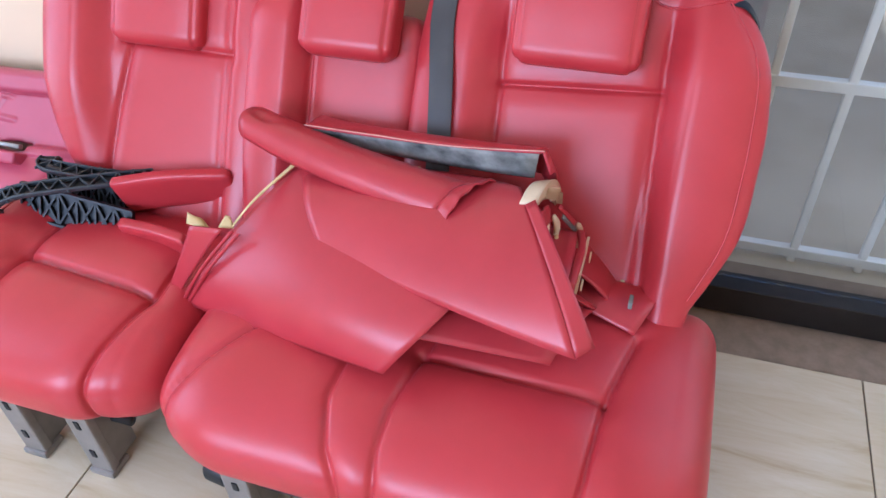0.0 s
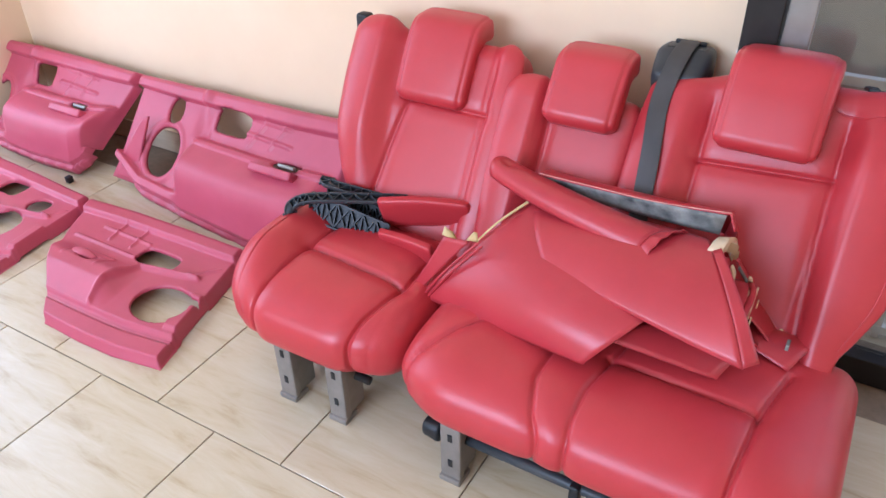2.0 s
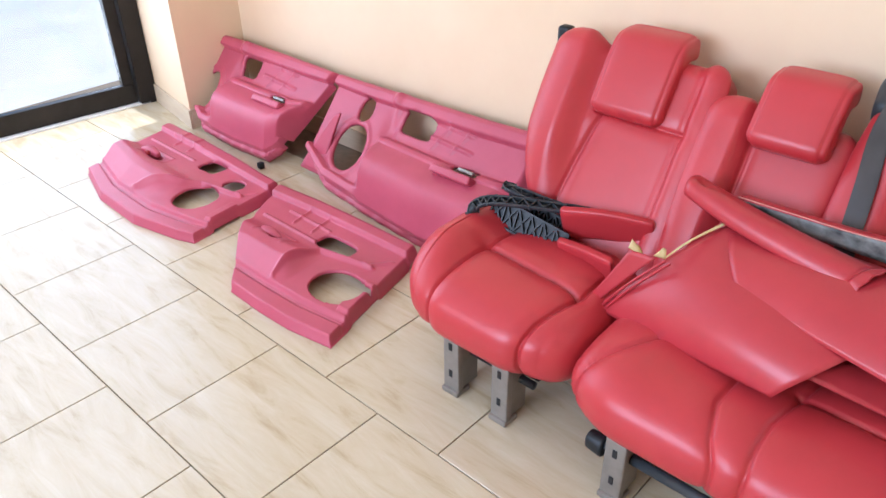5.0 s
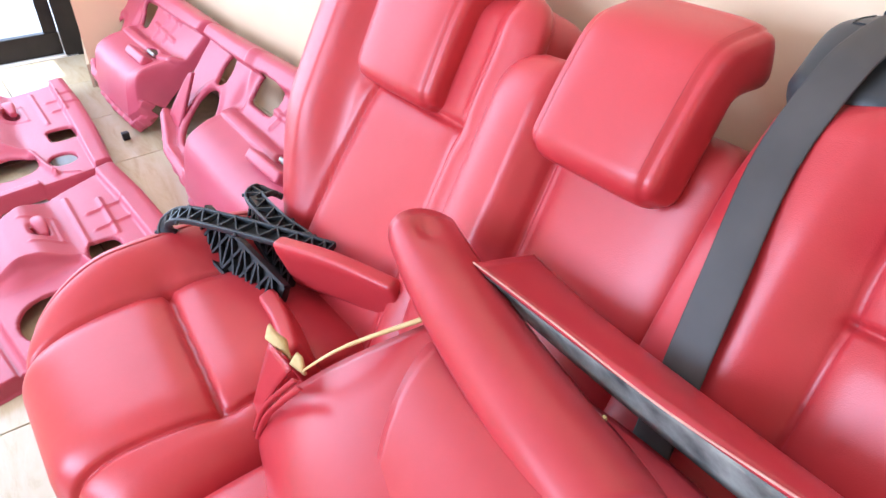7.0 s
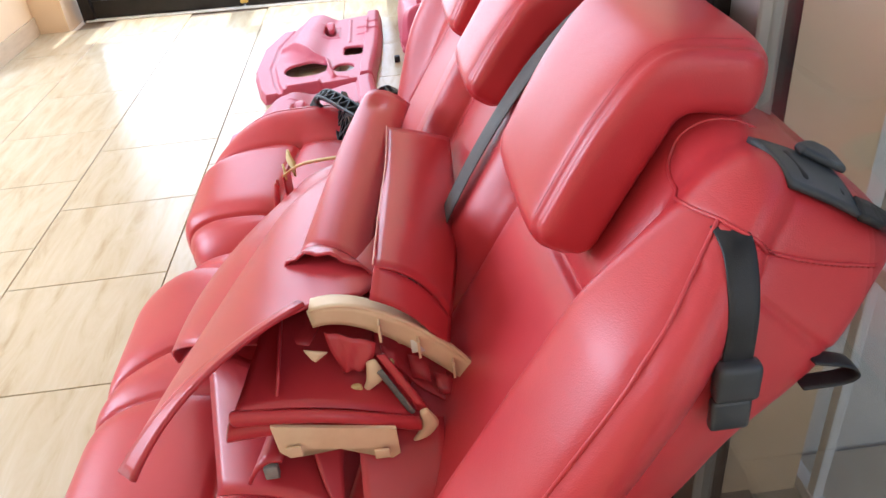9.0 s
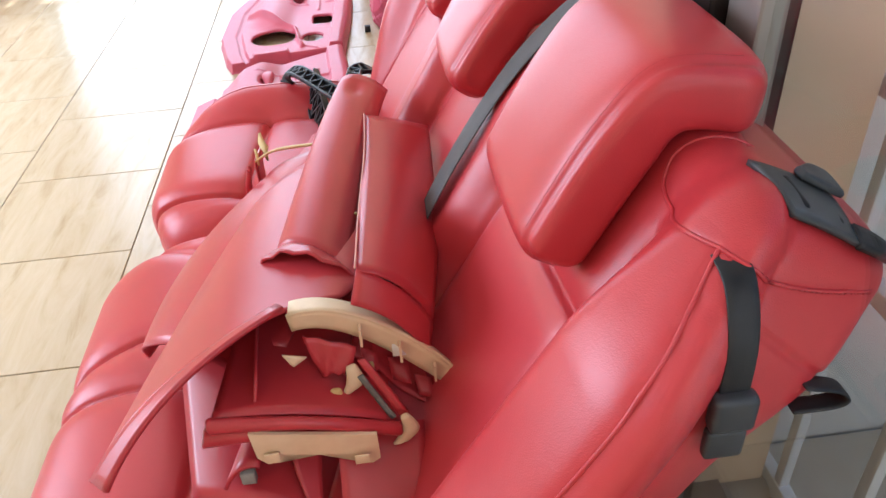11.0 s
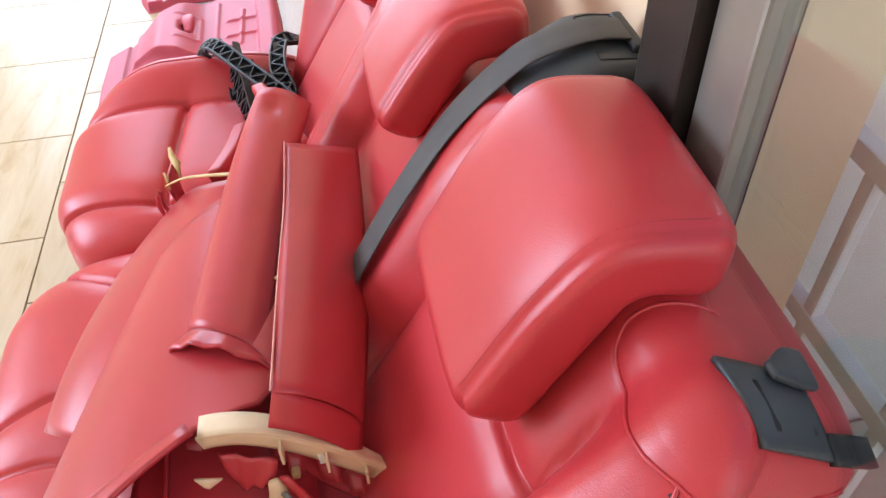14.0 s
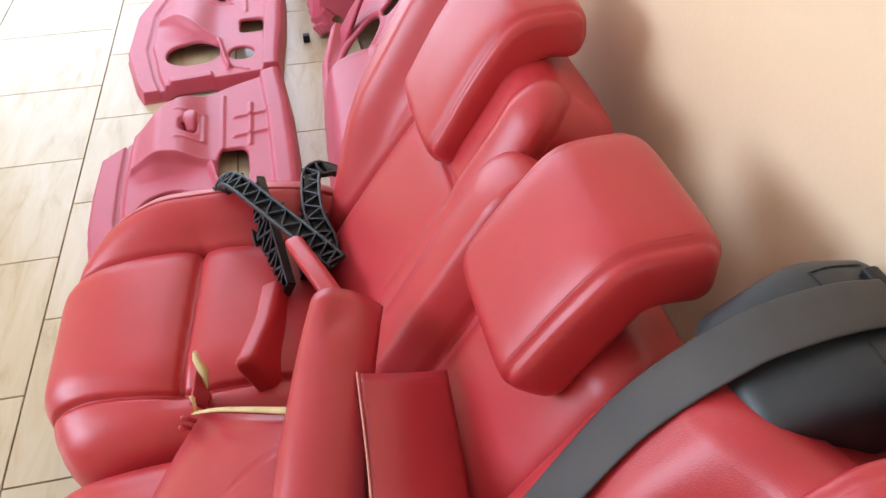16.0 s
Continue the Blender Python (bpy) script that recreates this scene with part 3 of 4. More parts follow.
cushion(bench, -0.255, 0.765, 0.890, 1.46, 0.368, 0.145,
        [([(-0.235, 0.5), (-0.225, 0.93), (-0.205, 0.97), (-0.177, 1.011), (-0.102, 1.123), (0.0, 1.22)], 0.016, 0.011), ([(0.17, 0.5), (0.163, 0.89), (0.136, 0.93), (0.105, 1.02), (0.11, 1.12), (0.13, 1.3)], 0.014, 0.011),
         ([(0.235, 0.5), (0.229, 0.90), (0.221, 0.95), (0.220, 1.03), (0.236, 1.12), (0.27, 1.3)], 0.014, 0.011), ([(0.565, 0.5), (0.56, 0.95), (0.573, 1.14), (0.61, 1.3)], 0.02, 0.012),
         ([(0.235, 1.15), (0.573, 1.14)], 0.018, 0.014)],
        lambda x, y: 0.0)
for fx in (-0.06, 0.56):
    foot(bench, fx, 0.93, 0.20)
    foot(bench, fx, 1.36, 0.20)
part("cross_rod", rod((-0.12, 0.955, 0.125), (0.68, 0.955, 0.125), 0.014), GREY, bench)
part("seat_pan", boxed((-0.12, 1.0, 0.13), (0.64, 1.42, 0.2), 0.01), BLACK, bench)

# seat belt of the bench, its retractor, release handle and straps
retr = part("belt_retractor", loft([(V(0.150, 1.738, 0.800), V(0.066, 0, 0), V(0, -0.02, 0.045)), (V(0.148, 1.80, 0.828), V(0.074, 0, 0), V(0, -0.012, 0.05)), (V(0.148, 1.845, 0.832), V(0.07, 0, 0), V(0, 0, 0.045))], n=96, p=5, ends=0.02, sub=8), GREY, bench, "dark grey plastic belt retractor cover")
retr_tree = BVHTree.FromPolygons([v.co for v in retr.data.vertices], [tuple(q.vertices) for q in retr.data.polygons])
def cover_spot(x, y):
    hit = retr_tree.find_nearest(V(x, y, 0.93))
    return hit[0] + hit[1] * 0.0002, hit[1]


for sx in (-1, 1):
    edge = [(0.148 + sx * 0.060, 1.850), (0.148 + sx * 0.060, 1.815), (0.148 + sx * 0.058, 1.795), (0.148 + sx * 0.052, 1.788), (0.148 + sx * 0.026, 1.788)]
    fine = [(a[0] + (b[0] - a[0]) * k / 6, a[1] + (b[1] - a[1]) * k / 6) for a, b in zip(edge, edge[1:]) for k in range(6)]
    part("cover_line", cord([cover_spot(*q) for q in fine], 0.0012, 6), BLACK, retr, "dark joint line")
part("belt_guide", loft([(V(0.112, 1.842, 0.881), V(0, 0.007, 0), V(0, 0, 0.005)), (V(0.186, 1.842, 0.881), V(0, 0.007, 0), V(0, 0, 0.005))], n=20, p=4, ends=0.004), BLACK, retr)
belt_path = [((0.150, 1.838, 0.886), V(0, 0.0003, 0.0016)), ((0.149, 1.800, 0.889), V(0, -0.0002, 0.0016)), ((0.146, 1.755, 0.879), V(0, -0.0006, 0.0016)), ((0.142, 1.712, 0.855), V(0, -0.0010, 0.0013)), ((0.138, 1.640, 0.782), V(0, -0.0014, 0.0008)),
             ((0.155, 1.560, 0.678), V(0, -0.0014, 0.0008)), ((0.168, 1.484, 0.551), V(0, -0.0014, 0.0008)), ((0.178, 1.422, 0.443), V(0, -0.0014, 0.0008))]
part("belt", loft([(V(*c), V(0.0245, 0, 0), t) for c, t in belt_path], n=16, p=8, ends=0.0012, es=1, sub=8), BELT, bench, "dark grey seat belt webbing")
# black filler added as the shade in the gap between the backrests
part("divider_gap", boxed((0.0925, 1.52, 0.26), (0.0995, 1.60, 0.36), 0.001), BLACK, bench)
latch = part("release_bezel", patch([[bk(0.584, -0.020, 0.6735), bk(0.62, -0.022, 0.6795), bk(0.652, -0.028, 0.669)],
                                     [bk(0.590, -0.050, 0.682), bk(0.62, -0.055, 0.684), bk(0.655, -0.060, 0.672)],
                                     [bk(0.594, -0.092, 0.682), bk(0.622, -0.094, 0.682), bk(0.654, -0.098, 0.670)]], 16, 10, 0.005), GREY, bench, "dark grey seat release bezel")
part("back_strip", patch([[bk(0.636, -0.096, 0.677), bk(0.656, -0.098, 0.669)], [bk(0.634, -0.128, 0.678), bk(0.655, -0.130, 0.670)], [bk(0.626, -0.158, 0.670), bk(0.648, -0.160, 0.664)]], 12, 4, 0.006), BLACK, latch)
# solid black bars whose colour stands for the shade inside the slots
for sd in (-0.040, -0.078):
    part("release_slot", loft([(bk(0.606, sd, 0.681), V(0, 0.004, 0), U * 0.0035), (bk(0.640, sd - 0.004, 0.677), V(0, 0.004, 0), U * 0.0035)], n=12, p=3, ends=0.003, es=2), BLACK, latch)
part("release_lever", loft([(bk(0.596, -0.060, 0.690), V(0.008, 0, 0), U * 0.004), (bk(0.592, -0.078, 0.692), V(0.016, 0, -0.002), U * 0.004), (bk(0.590, -0.098, 0.692), V(0.017, 0, -0.002), U * 0.004)], n=24, p=4, ends=0.006, sub=4), GREY, latch)
strap = part("strap", loft([(V(0.655, 1.698, 0.842), V(0, 0.012, 0.003), V(0.0012, 0, 0.0006)), (V(0.690, 1.697, 0.834), V(0, 0.012, 0.002), V(0.0012, 0, 0.0006)), (V(0.716, 1.694, 0.800), V(0, 0.012, 0), V(0.0014, 0, 0)), (V(0.726, 1.690, 0.755), V(0, 0.012, 0), V(0.0014, 0, 0))], n=16, p=8, ends=0.001, es=1, sub=6), BLACK, bench, "black webbing strap")
bk1 = bmesh.new()
box(bk1, (0.722, 1.672, 0.724), (0.738, 1.707, 0.759), 0.005)
box(bk1, (0.724, 1.672, 0.692), (0.735, 1.704, 0.723), 0.004)
part("buckle", bk1, GREY, strap, "dark grey plastic buckle")
loop = [(0.686, 1.775, 0.712), (0.690, 1.803, 0.707), (0.692, 1.812, 0.698), (0.690, 1.803, 0.689), (0.686, 1.77, 0.684)]
loop_n = [(0, 0.0003, 0.0014), (0, 0.0009, 0.0011), (0, 0.0014, 0), (0, 0.0009, -0.0011), (0, 0.0003, -0.0014)]
part("strap_loop", loft([(V(*c), V(0.009, 0, 0), V(*q)) for c, q in zip(loop, loop_n)], n=12, p=6, ends=0.001, es=1, sub=8), BLACK, bench, "black webbing loop")
part("hinge_plate", boxed((0.655, 1.38, 0.2), (0.675, 1.45, 0.36), 0.006), BLACK, bench)
part("rod_knob", loft([(V(-0.15, 0.955, 0.115), V(0, 0.022, 0), V(0, 0, 0.026)), (V(-0.115, 0.955, 0.115), V(0, 0.026, 0), V(0, 0, 0.03))], n=20, p=2.4, ends=0.008), BLACK, bench)
part("rod_clip", boxed((0.24, 0.932, 0.09), (0.265, 0.979, 0.143), 0.006), BLACK, bench)
part("side_handle", boxed((-0.842, 1.705, 0.765), (-0.80, 1.745, 0.855), 0.010), BLACK, single)


# ---- door cards ----
def door_card(name, label, bottom, top, to_world, holes, relief, lift=0.0, nu=210, nv=118, group="door cards", bulge=0.0):
    """bottom, top: edges as rows (x, y) in the card's plane; holes: (x, y, rx, ry, p) in the same plane."""
    def along(line, u):
        u *= len(line) - 1
        i = min(int(u), len(line) - 2)
        f = u - i
        return Vector(line[i]).lerp(Vector(line[i + 1]), f)
    bm = bmesh.new()
    flat, rows = {}, []
    for i in range(nu + 1):
        b, t = along(bottom, i / nu), along(top, i / nu)
        col = []
        for j in range(nv + 1):
            p = b.lerp(t, j / nv)
            p.x -= bulge * math.sin(math.pi * j / nv) * (1 - i / nu) ** 3
            v = bm.verts.new((p.x, p.y, 0))
            flat[v] = (i / nu, j / nv)
            col.append(v)
        rows.append(col)

    def inside(co):
        return any(abs((co.x - hx) / rx) ** p + abs((co.y - hy) / ry) ** p < 1 for hx, hy, rx, ry, p in holes)
    for i in range(nu):
        for j in range(nv):
            q = (rows[i][j], rows[i + 1][j], rows[i + 1][j + 1], rows[i][j + 1])
            c = sum((v.co for v in q), Vector()) / 4
            if not inside(c):
                bm.faces.new(q)
    bmesh.ops.delete(bm, geom=[v for v in bm.verts if not v.link_faces], context="VERTS")
    rim = {v for v in bm.verts if v.is_boundary and flat[v][0] not in (0, 1) and flat[v][1] not in (0, 1)}
    for v in rim:
        hx, hy, rx, ry, p = min(holes, key=lambda h: abs((abs((v.co.x - h[0]) / h[2]) ** h[4] + abs((v.co.y - h[1]) / h[3]) ** h[4]) - 1))
        d = (abs((v.co.x - hx) / rx) ** p + abs((v.co.y - hy) / ry) ** p) ** (1 / p)
        if d > 0.05:
            v.co.x, v.co.y = hx + (v.co.x - hx) / d, hy + (v.co.y - hy) / d
    for v in bm.verts:
        u, w = flat[v]
        e = min(u, 1 - u, w, 1 - w)
        h = lift + relief(u, w, v.co.x, v.co.y) - (lift + 0.022) * (1 - smooth(0.0, 0.022, e))
        if v in rim:
            h -= 0.010
        v.co.z = max(h, -0.02)
    for v in bm.verts:
        v.co = to_world @ v.co
    bmesh.ops.recalc_face_normals(bm, faces=bm.faces)
    bmesh.ops.solidify(bm, geom=bm.faces[:], thickness=0.003)
    ob = tagged(thing(name, label, "car panel", group), kind="thing")
    part("card", bm, PANEL, ob)
    return ob


def ridges(x, y, lines, h=0.006, w=0.006):
    return sum(h * math.exp(-(seg_dist(x, y, [a, b]) / w) ** 2) for a, b in lines)


LEAN_M = Matrix(((1, 0, 0, 0), (0, 0.66, -0.75, 1.50), (0, 0.75, 0.66, 0.022), (0, 0, 0, 1)))


def lean_relief(x0, sp):
    """Relief of a leaning card whose loudspeaker opening lies sp from its left end x0."""
    def f(u, w, x, y):
        h = 0.034 * smooth(0.865, 0.885, w) * (1 - 0.4 * smooth(0.94, 1.0, w)) + 0.016 * math.exp(-((x - x0 - sp - 0.17) / 0.02) ** 2) * smooth(0.3, 0.5, w)
        arm = smooth(sp + 0.12, sp + 0.2, x - x0) * (1 - smooth(0.93, 1.0, u))
        h += 0.082 * arm * smooth(0.0, 0.36, w) * (1 - smooth(0.34, 0.66, w))
        h += 0.018 * arm * (1 - smooth(0.595, 0.61, w))
        h += 0.035 * (1 - arm) * smooth(0.085, 0.095, w) * (1 - smooth(0.15, 0.16, w))
        h -= 0.02 * (1 - smooth(0.06, 0.08, w))
        h += 0.006 * math.exp(-((math.hypot((x - x0 - sp) / 0.8, y - 0.20) - 0.125) / 0.012) ** 2)
        dx = x - x0
        h += ridges(dx, y, [((sp + 0.38, 0.425), (sp + 0.58, 0.415)), ((sp + 0.36, 0.365), (sp + 0.60, 0.350)), ((sp + 0.47, 0.43), (sp + 0.41, 0.315)), ((sp + 0.56, 0.425), (sp + 0.51, 0.325))], 0.008, 0.006)
        h += 0.010 * smooth(0.55, 0.565, w) * (1 - smooth(0.60, 0.62, w)) * arm
        h -= 0.03 * math.exp(-(((dx - sp - 0.17) / 0.03) ** 2 + ((y - 0.33) / 0.07) ** 2))
        h += 0.02 * (1 - smooth(0.0, 0.10, w)) * math.sin(u * 40) ** 2 * 0.4
        return h
    return f


card_a = door_card("vehicle_lining", "pink-red door card leaning against the wall, loudspeaker opening empty", [(-2.86, 0.06), (-2.80, 0.0), (-2.5, -0.01), (-2.26, 0.0), (-2.20, 0.06)], [(-2.97, 0.49), (-2.72, 0.495), (-2.5, 0.495), (-2.2, 0.49), (-2.05, 0.485)],
          LEAN_M, [(-2.865, 0.20, 0.055, 0.105, 2.2), (-2.63, 0.375, 0.065, 0.05, 5), (-2.30, 0.275, 0.05, 0.014, 3)], lean_relief(-2.97, 0.10), 0.02)
card_b = door_card("vehicle_lining", "pink-red door card leaning against the wall beside the single seat", [(-2.02, 0.10), (-1.86, 0.0), (-1.6, -0.03), (-1.25, -0.06), (-0.95, -0.05)], [(-2.04, 0.485), (-1.75, 0.49), (-1.5, 0.495), (-1.2, 0.50), (-0.93, 0.51)],
                   LEAN_M, [(-1.80, 0.20, 0.082, 0.105, 2.2), (-1.80, 0.375, 0.038, 0.055, 2.2), (-1.50, 0.385, 0.085, 0.05, 5), (-1.17, 0.275, 0.06, 0.016, 3)], lean_relief(-2.04, 0.24), 0.02)
part("fin", patch([[(-2.05, 1.545, 0.045), (-1.915, 1.545, 0.04)], [(-1.98, 1.585, 0.18), (-1.895, 1.60, 0.18)], [(-1.885, 1.645, 0.31), (-1.87, 1.65, 0.31)]], 12, 6, 0.012), PANEL, card_b)


def floor_relief(cx, cy):
    """Relief of a card lying flat whose door catch sits at (cx, cy)."""
    def f(u, w, x, y):
        h = 0.022 * smooth(0.86, 0.872, w) * (1 - 0.5 * smooth(0.94, 1.0, w))
        arm = 1 - smooth(0.40, 0.53, u + 0.35 * (0.35 - w))
        h += 0.044 * arm * smooth(0.17, 0.34, w) * (1 - smooth(0.40, 0.58, w))
        h -= 0.018 * smooth(0.125, 0.135, w) * (1 - smooth(0.165, 0.175, w))
        h -= 0.012 * (1 - smooth(0.13, 0.14, w))
        dx, dy = x - cx, y - cy
        h += ridges(dx, dy, [((-0.14, 0.185), (0.10, 0.180)), ((0.05, 0.135), (0.03, 0.235)), ((-0.06, 0.135), (-0.08, 0.235)), ((-0.20, 0.100), (0.16, 0.098))], 0.007, 0.0055)
        h += ridges(dx, dy, [((-0.085, 0.045), (0.075, 0.045)), ((-0.085, 0.045), (-0.085, -0.035)), ((0.075, 0.045), (0.075, -0.03))], 0.004, 0.005)
        h += 0.018 * math.exp(-(seg_dist(u, w, [(0.36, 0.20), (0.43, 0.36), (0.55, 0.57), (0.88, 0.63)]) / 0.015) ** 2)
        h += 0.005 * math.exp(-(seg_dist(u, w, [(0.84, 0.62), (0.95, 0.76)]) / 0.010) ** 2)
        h += 0.012 * smooth(0.90, 0.91, u) * smooth(0.20, 0.22, w) * (1 - smooth(0.50, 0.52, w))
        h -= 0.024 * math.exp(-(dx / 0.030) ** 4 - (dy / 0.020) ** 4)
        return h
    return f


def pull(card, x):
    cup = boxed((x - 0.12, 0.225, 0.045), (x + 0.075, 0.258, 0.112), 0.010, 3)
    bmesh.ops.transform(cup, matrix=LEAN_M, verts=cup.verts)
    part("pull_cup", cup, PANEL, card)
    lev = boxed((x - 0.02, 0.268, 0.062), (x + 0.055, 0.282, 0.078), 0.004, 2)
    bmesh.ops.transform(lev, matrix=LEAN_M, verts=lev.verts)
    part("door_lever", lev, ALU, card, "pale grey plastic door lever")


pull(card_a, -2.30)
pull(card_b, -1.17)
FLAT = Matrix.Translation((0, 0, 0.022))
card_d = door_card("vehicle_lining", "pink-red door card lying on the tiles by the single seat", [(-1.52, 0.80), (-1.35, 0.795), (-1.2, 0.80), (-1.02, 0.83)], [(-1.96, 1.355), (-1.7, 1.375), (-1.45, 1.38), (-1.16, 1.38)],
          FLAT, [(-1.205, 1.02, 0.105, 0.085, 2.1), (-1.118, 1.068, 0.026, 0.016, 2.5), (-1.405, 1.19, 0.085, 0.042, 4)], floor_relief(-1.60, 1.06), 0.032, bulge=0.07)
card_c = door_card("vehicle_lining", "pink-red door card lying flat on the tiles by the glass doors", [(-2.80, 0.90), (-2.52, 0.82), (-2.22, 0.81), (-1.98, 0.86), (-1.90, 0.89)], [(-2.92, 1.40), (-2.6, 1.40), (-2.3, 1.385), (-2.1, 1.365), (-1.96, 1.355)],
          FLAT, [(-2.135, 1.055, 0.088, 0.092, 2.1), (-2.105, 1.222, 0.050, 0.042, 2.2), (-2.325, 1.262, 0.06, 0.042, 5), (-2.61, 1.138, 0.022, 0.016, 3)], floor_relief(-2.61, 1.145), 0.032)

for card, x, y in ((card_d, -1.63, 1.062), (card_c, -2.645, 1.147)):
    part("catch_housing", loft([(V(x - 0.05, y, 0.072), V(0, 0.022, 0), V(0, 0, 0.016)), (V(x, y + 0.004, 0.078), V(0, 0.02, 0), V(0, 0, 0.018)), (V(x + 0.045, y + 0.006, 0.070), V(0, 0.012, 0), V(0, 0, 0.012))], n=20, p=4, ends=0.008, sub=4), PANEL, card)
    # solid dark red block; the shade inside the hole is put into its colour
    part("catch_hole", boxed((x - 0.012, y - 0.026, 0.068), (x + 0.016, y - 0.014, 0.088), 0.002), SEAM, card)
part("clip", boxed((-2.26, 1.445, 0.002), (-2.235, 1.47, 0.03), 0.003), BLACK, card_a)

# ---- loose trim on the seats ----
t1 = thing("pillar_cover", "wide red pillar trim with yellowed edge, lying on the bench", "car trim", "loose red covers")
part("shell", patch([[(-0.315, 1.190, 0.310), (-0.24, 1.20, 0.42), (-0.155, 1.222, 0.525), (-0.07, 1.37, 0.585)],
                     [(-0.145, 1.145, 0.338), (-0.10, 1.12, 0.46), (-0.03, 1.16, 0.54), (0.06, 1.38, 0.57)],
                     [(0.03, 1.095, 0.372), (0.08, 1.05, 0.49), (0.15, 1.11, 0.545), (0.2, 1.36, 0.54)],
                     [(0.20, 1.06, 0.398), (0.235, 1.06, 0.46), (0.30, 1.10, 0.52), (0.36, 1.30, 0.53)]], 30, 26, 0.004), TRIM, t1)
part("step", patch([[(-0.34, 1.20, 0.33), (-0.29, 1.205, 0.42), (-0.25, 1.218, 0.505)], [(-0.318, 1.192, 0.318), (-0.25, 1.20, 0.42), (-0.175, 1.215, 0.515)]], 6, 14, 0.004), TRIM, t1)
for k, lift in ((0.020, 0.004), (0.034, 0.003)):
    part("ridge", loft([(V(-0.318 + k, 1.186 - 0.10 * k, 0.318 + 0.04 * k), V(0.004, 0, 0), V(0, -0.004, 0.002)), (V(-0.245 + k, 1.192 - 0.2 * k, 0.424 + lift), V(0.004, 0, 0), V(0, -0.004, 0.002)), (V(-0.170 + k, 1.212 - 0.1 * k, 0.515 + lift), V(0.004, 0, 0), V(0, -0.003, 0.003))], n=12, p=3, ends=0.002, sub=6), TRIM, t1)
part("foam_edge", loft([(V(-0.15, 1.224, 0.528), V(0, 0.003, 0.003), V(0.004, 0, 0.004)), (V(-0.12, 1.27, 0.562), V(0, 0.003, 0.003), V(0.005, 0, 0.004)), (V(-0.075, 1.37, 0.588), V(0, 0.003, 0.003), V(0.009, 0, 0.005))], n=12, p=3, ends=0.002, sub=4), GOLD, t1, "yellowed foam edge")
part("foam_tab", patch([[(-0.255, 1.22, 0.512), (-0.215, 1.235, 0.49)], [(-0.25, 1.225, 0.535), (-0.235, 1.235, 0.51)]], 4, 4, 0.005), GOLD, t1)
part("foam_tab", patch([[(-0.185, 1.222, 0.516), (-0.155, 1.228, 0.515)], [(-0.165, 1.225, 0.545), (-0.158, 1.228, 0.54)]], 4, 4, 0.004), GOLD, t1)

t2 = thing("pillar_cover", "arched red pillar trim with a beige inner rib, on the bench", "car trim", "loose red covers")
part("shell", patch([[(0.03, 1.21, 0.515), (-0.02, 1.26, 0.555), (-0.06, 1.32, 0.58), (-0.07, 1.40, 0.57)],
                     [(0.19, 1.165, 0.512), (0.15, 1.22, 0.58), (0.13, 1.34, 0.60), (0.12, 1.42, 0.58)],
                     [(0.355, 1.118, 0.508), (0.32, 1.19, 0.59), (0.29, 1.36, 0.63), (0.28, 1.44, 0.57)],
                     [(0.52, 1.088, 0.508), (0.462, 1.155, 0.605), (0.385, 1.31, 0.63), (0.36, 1.38, 0.60)]], 30, 24, 0.004), TRIM, t2)
part("flange", patch([[(0.52, 1.088, 0.512), (0.465, 1.160, 0.600), (0.385, 1.305, 0.622)], [(0.545, 1.112, 0.518), (0.482, 1.172, 0.612), (0.400, 1.315, 0.628)]], 4, 18, 0.006), TRIM, t2)
rib = part("rib", patch([[(0.372, 1.318, 0.612), (0.378, 1.385, 0.632), (0.388, 1.455, 0.575), (0.396, 1.515, 0.492)], [(0.402, 1.318, 0.616), (0.408, 1.385, 0.640), (0.416, 1.46, 0.582), (0.414, 1.52, 0.498)]], 4, 22, 0.004), BEIGE, t2, "beige plastic rib")
part("rib_face", patch([[(0.402, 1.316, 0.614), (0.408, 1.383, 0.636), (0.416, 1.458, 0.578), (0.414, 1.518, 0.494)], [(0.396, 1.318, 0.584), (0.400, 1.375, 0.602), (0.408, 1.435, 0.545), (0.410, 1.505, 0.470)]], 4, 22, 0.003), BEIGE, rib)
for y, z in ((1.40, 0.585), (1.445, 0.552), (1.485, 0.512)):
    part("fin", boxed((0.402, y - 0.0015, z - 0.016), (0.422, y + 0.0015, z + 0.010)), BEIGE, rib, smooth=False)
part("post", rod((0.375, 1.42, 0.575), (0.382, 1.425, 0.535), 0.008), BEIGE, t2)

t3 = thing("rail_cover", "long red half-round trim rail on top of the pile", "car trim", "loose red covers")
part("shell", patch([[(-0.205, 1.385, 0.612), (-0.215, 1.38, 0.668), (-0.20, 1.44, 0.662), (-0.19, 1.475, 0.622)],
                     [(-0.07, 1.335, 0.585), (-0.07, 1.33, 0.634), (-0.05, 1.39, 0.645), (-0.03, 1.43, 0.608)],
                     [(0.09, 1.31, 0.575), (0.09, 1.31, 0.628), (0.11, 1.375, 0.638), (0.13, 1.405, 0.59)],
                     [(0.225, 1.285, 0.568), (0.23, 1.29, 0.615), (0.26, 1.35, 0.630), (0.28, 1.39, 0.578)]], 30, 20, 0.004,
                    lambda u, w: -0.012 * math.exp(-(((u - 0.08) / 0.04) ** 2 + ((w - 0.62) / 0.12) ** 2))), TRIM, t3)
t4 = thing("sill_cover", "flat red trim strip with pale edge and grey backing", "car trim", "loose red covers")
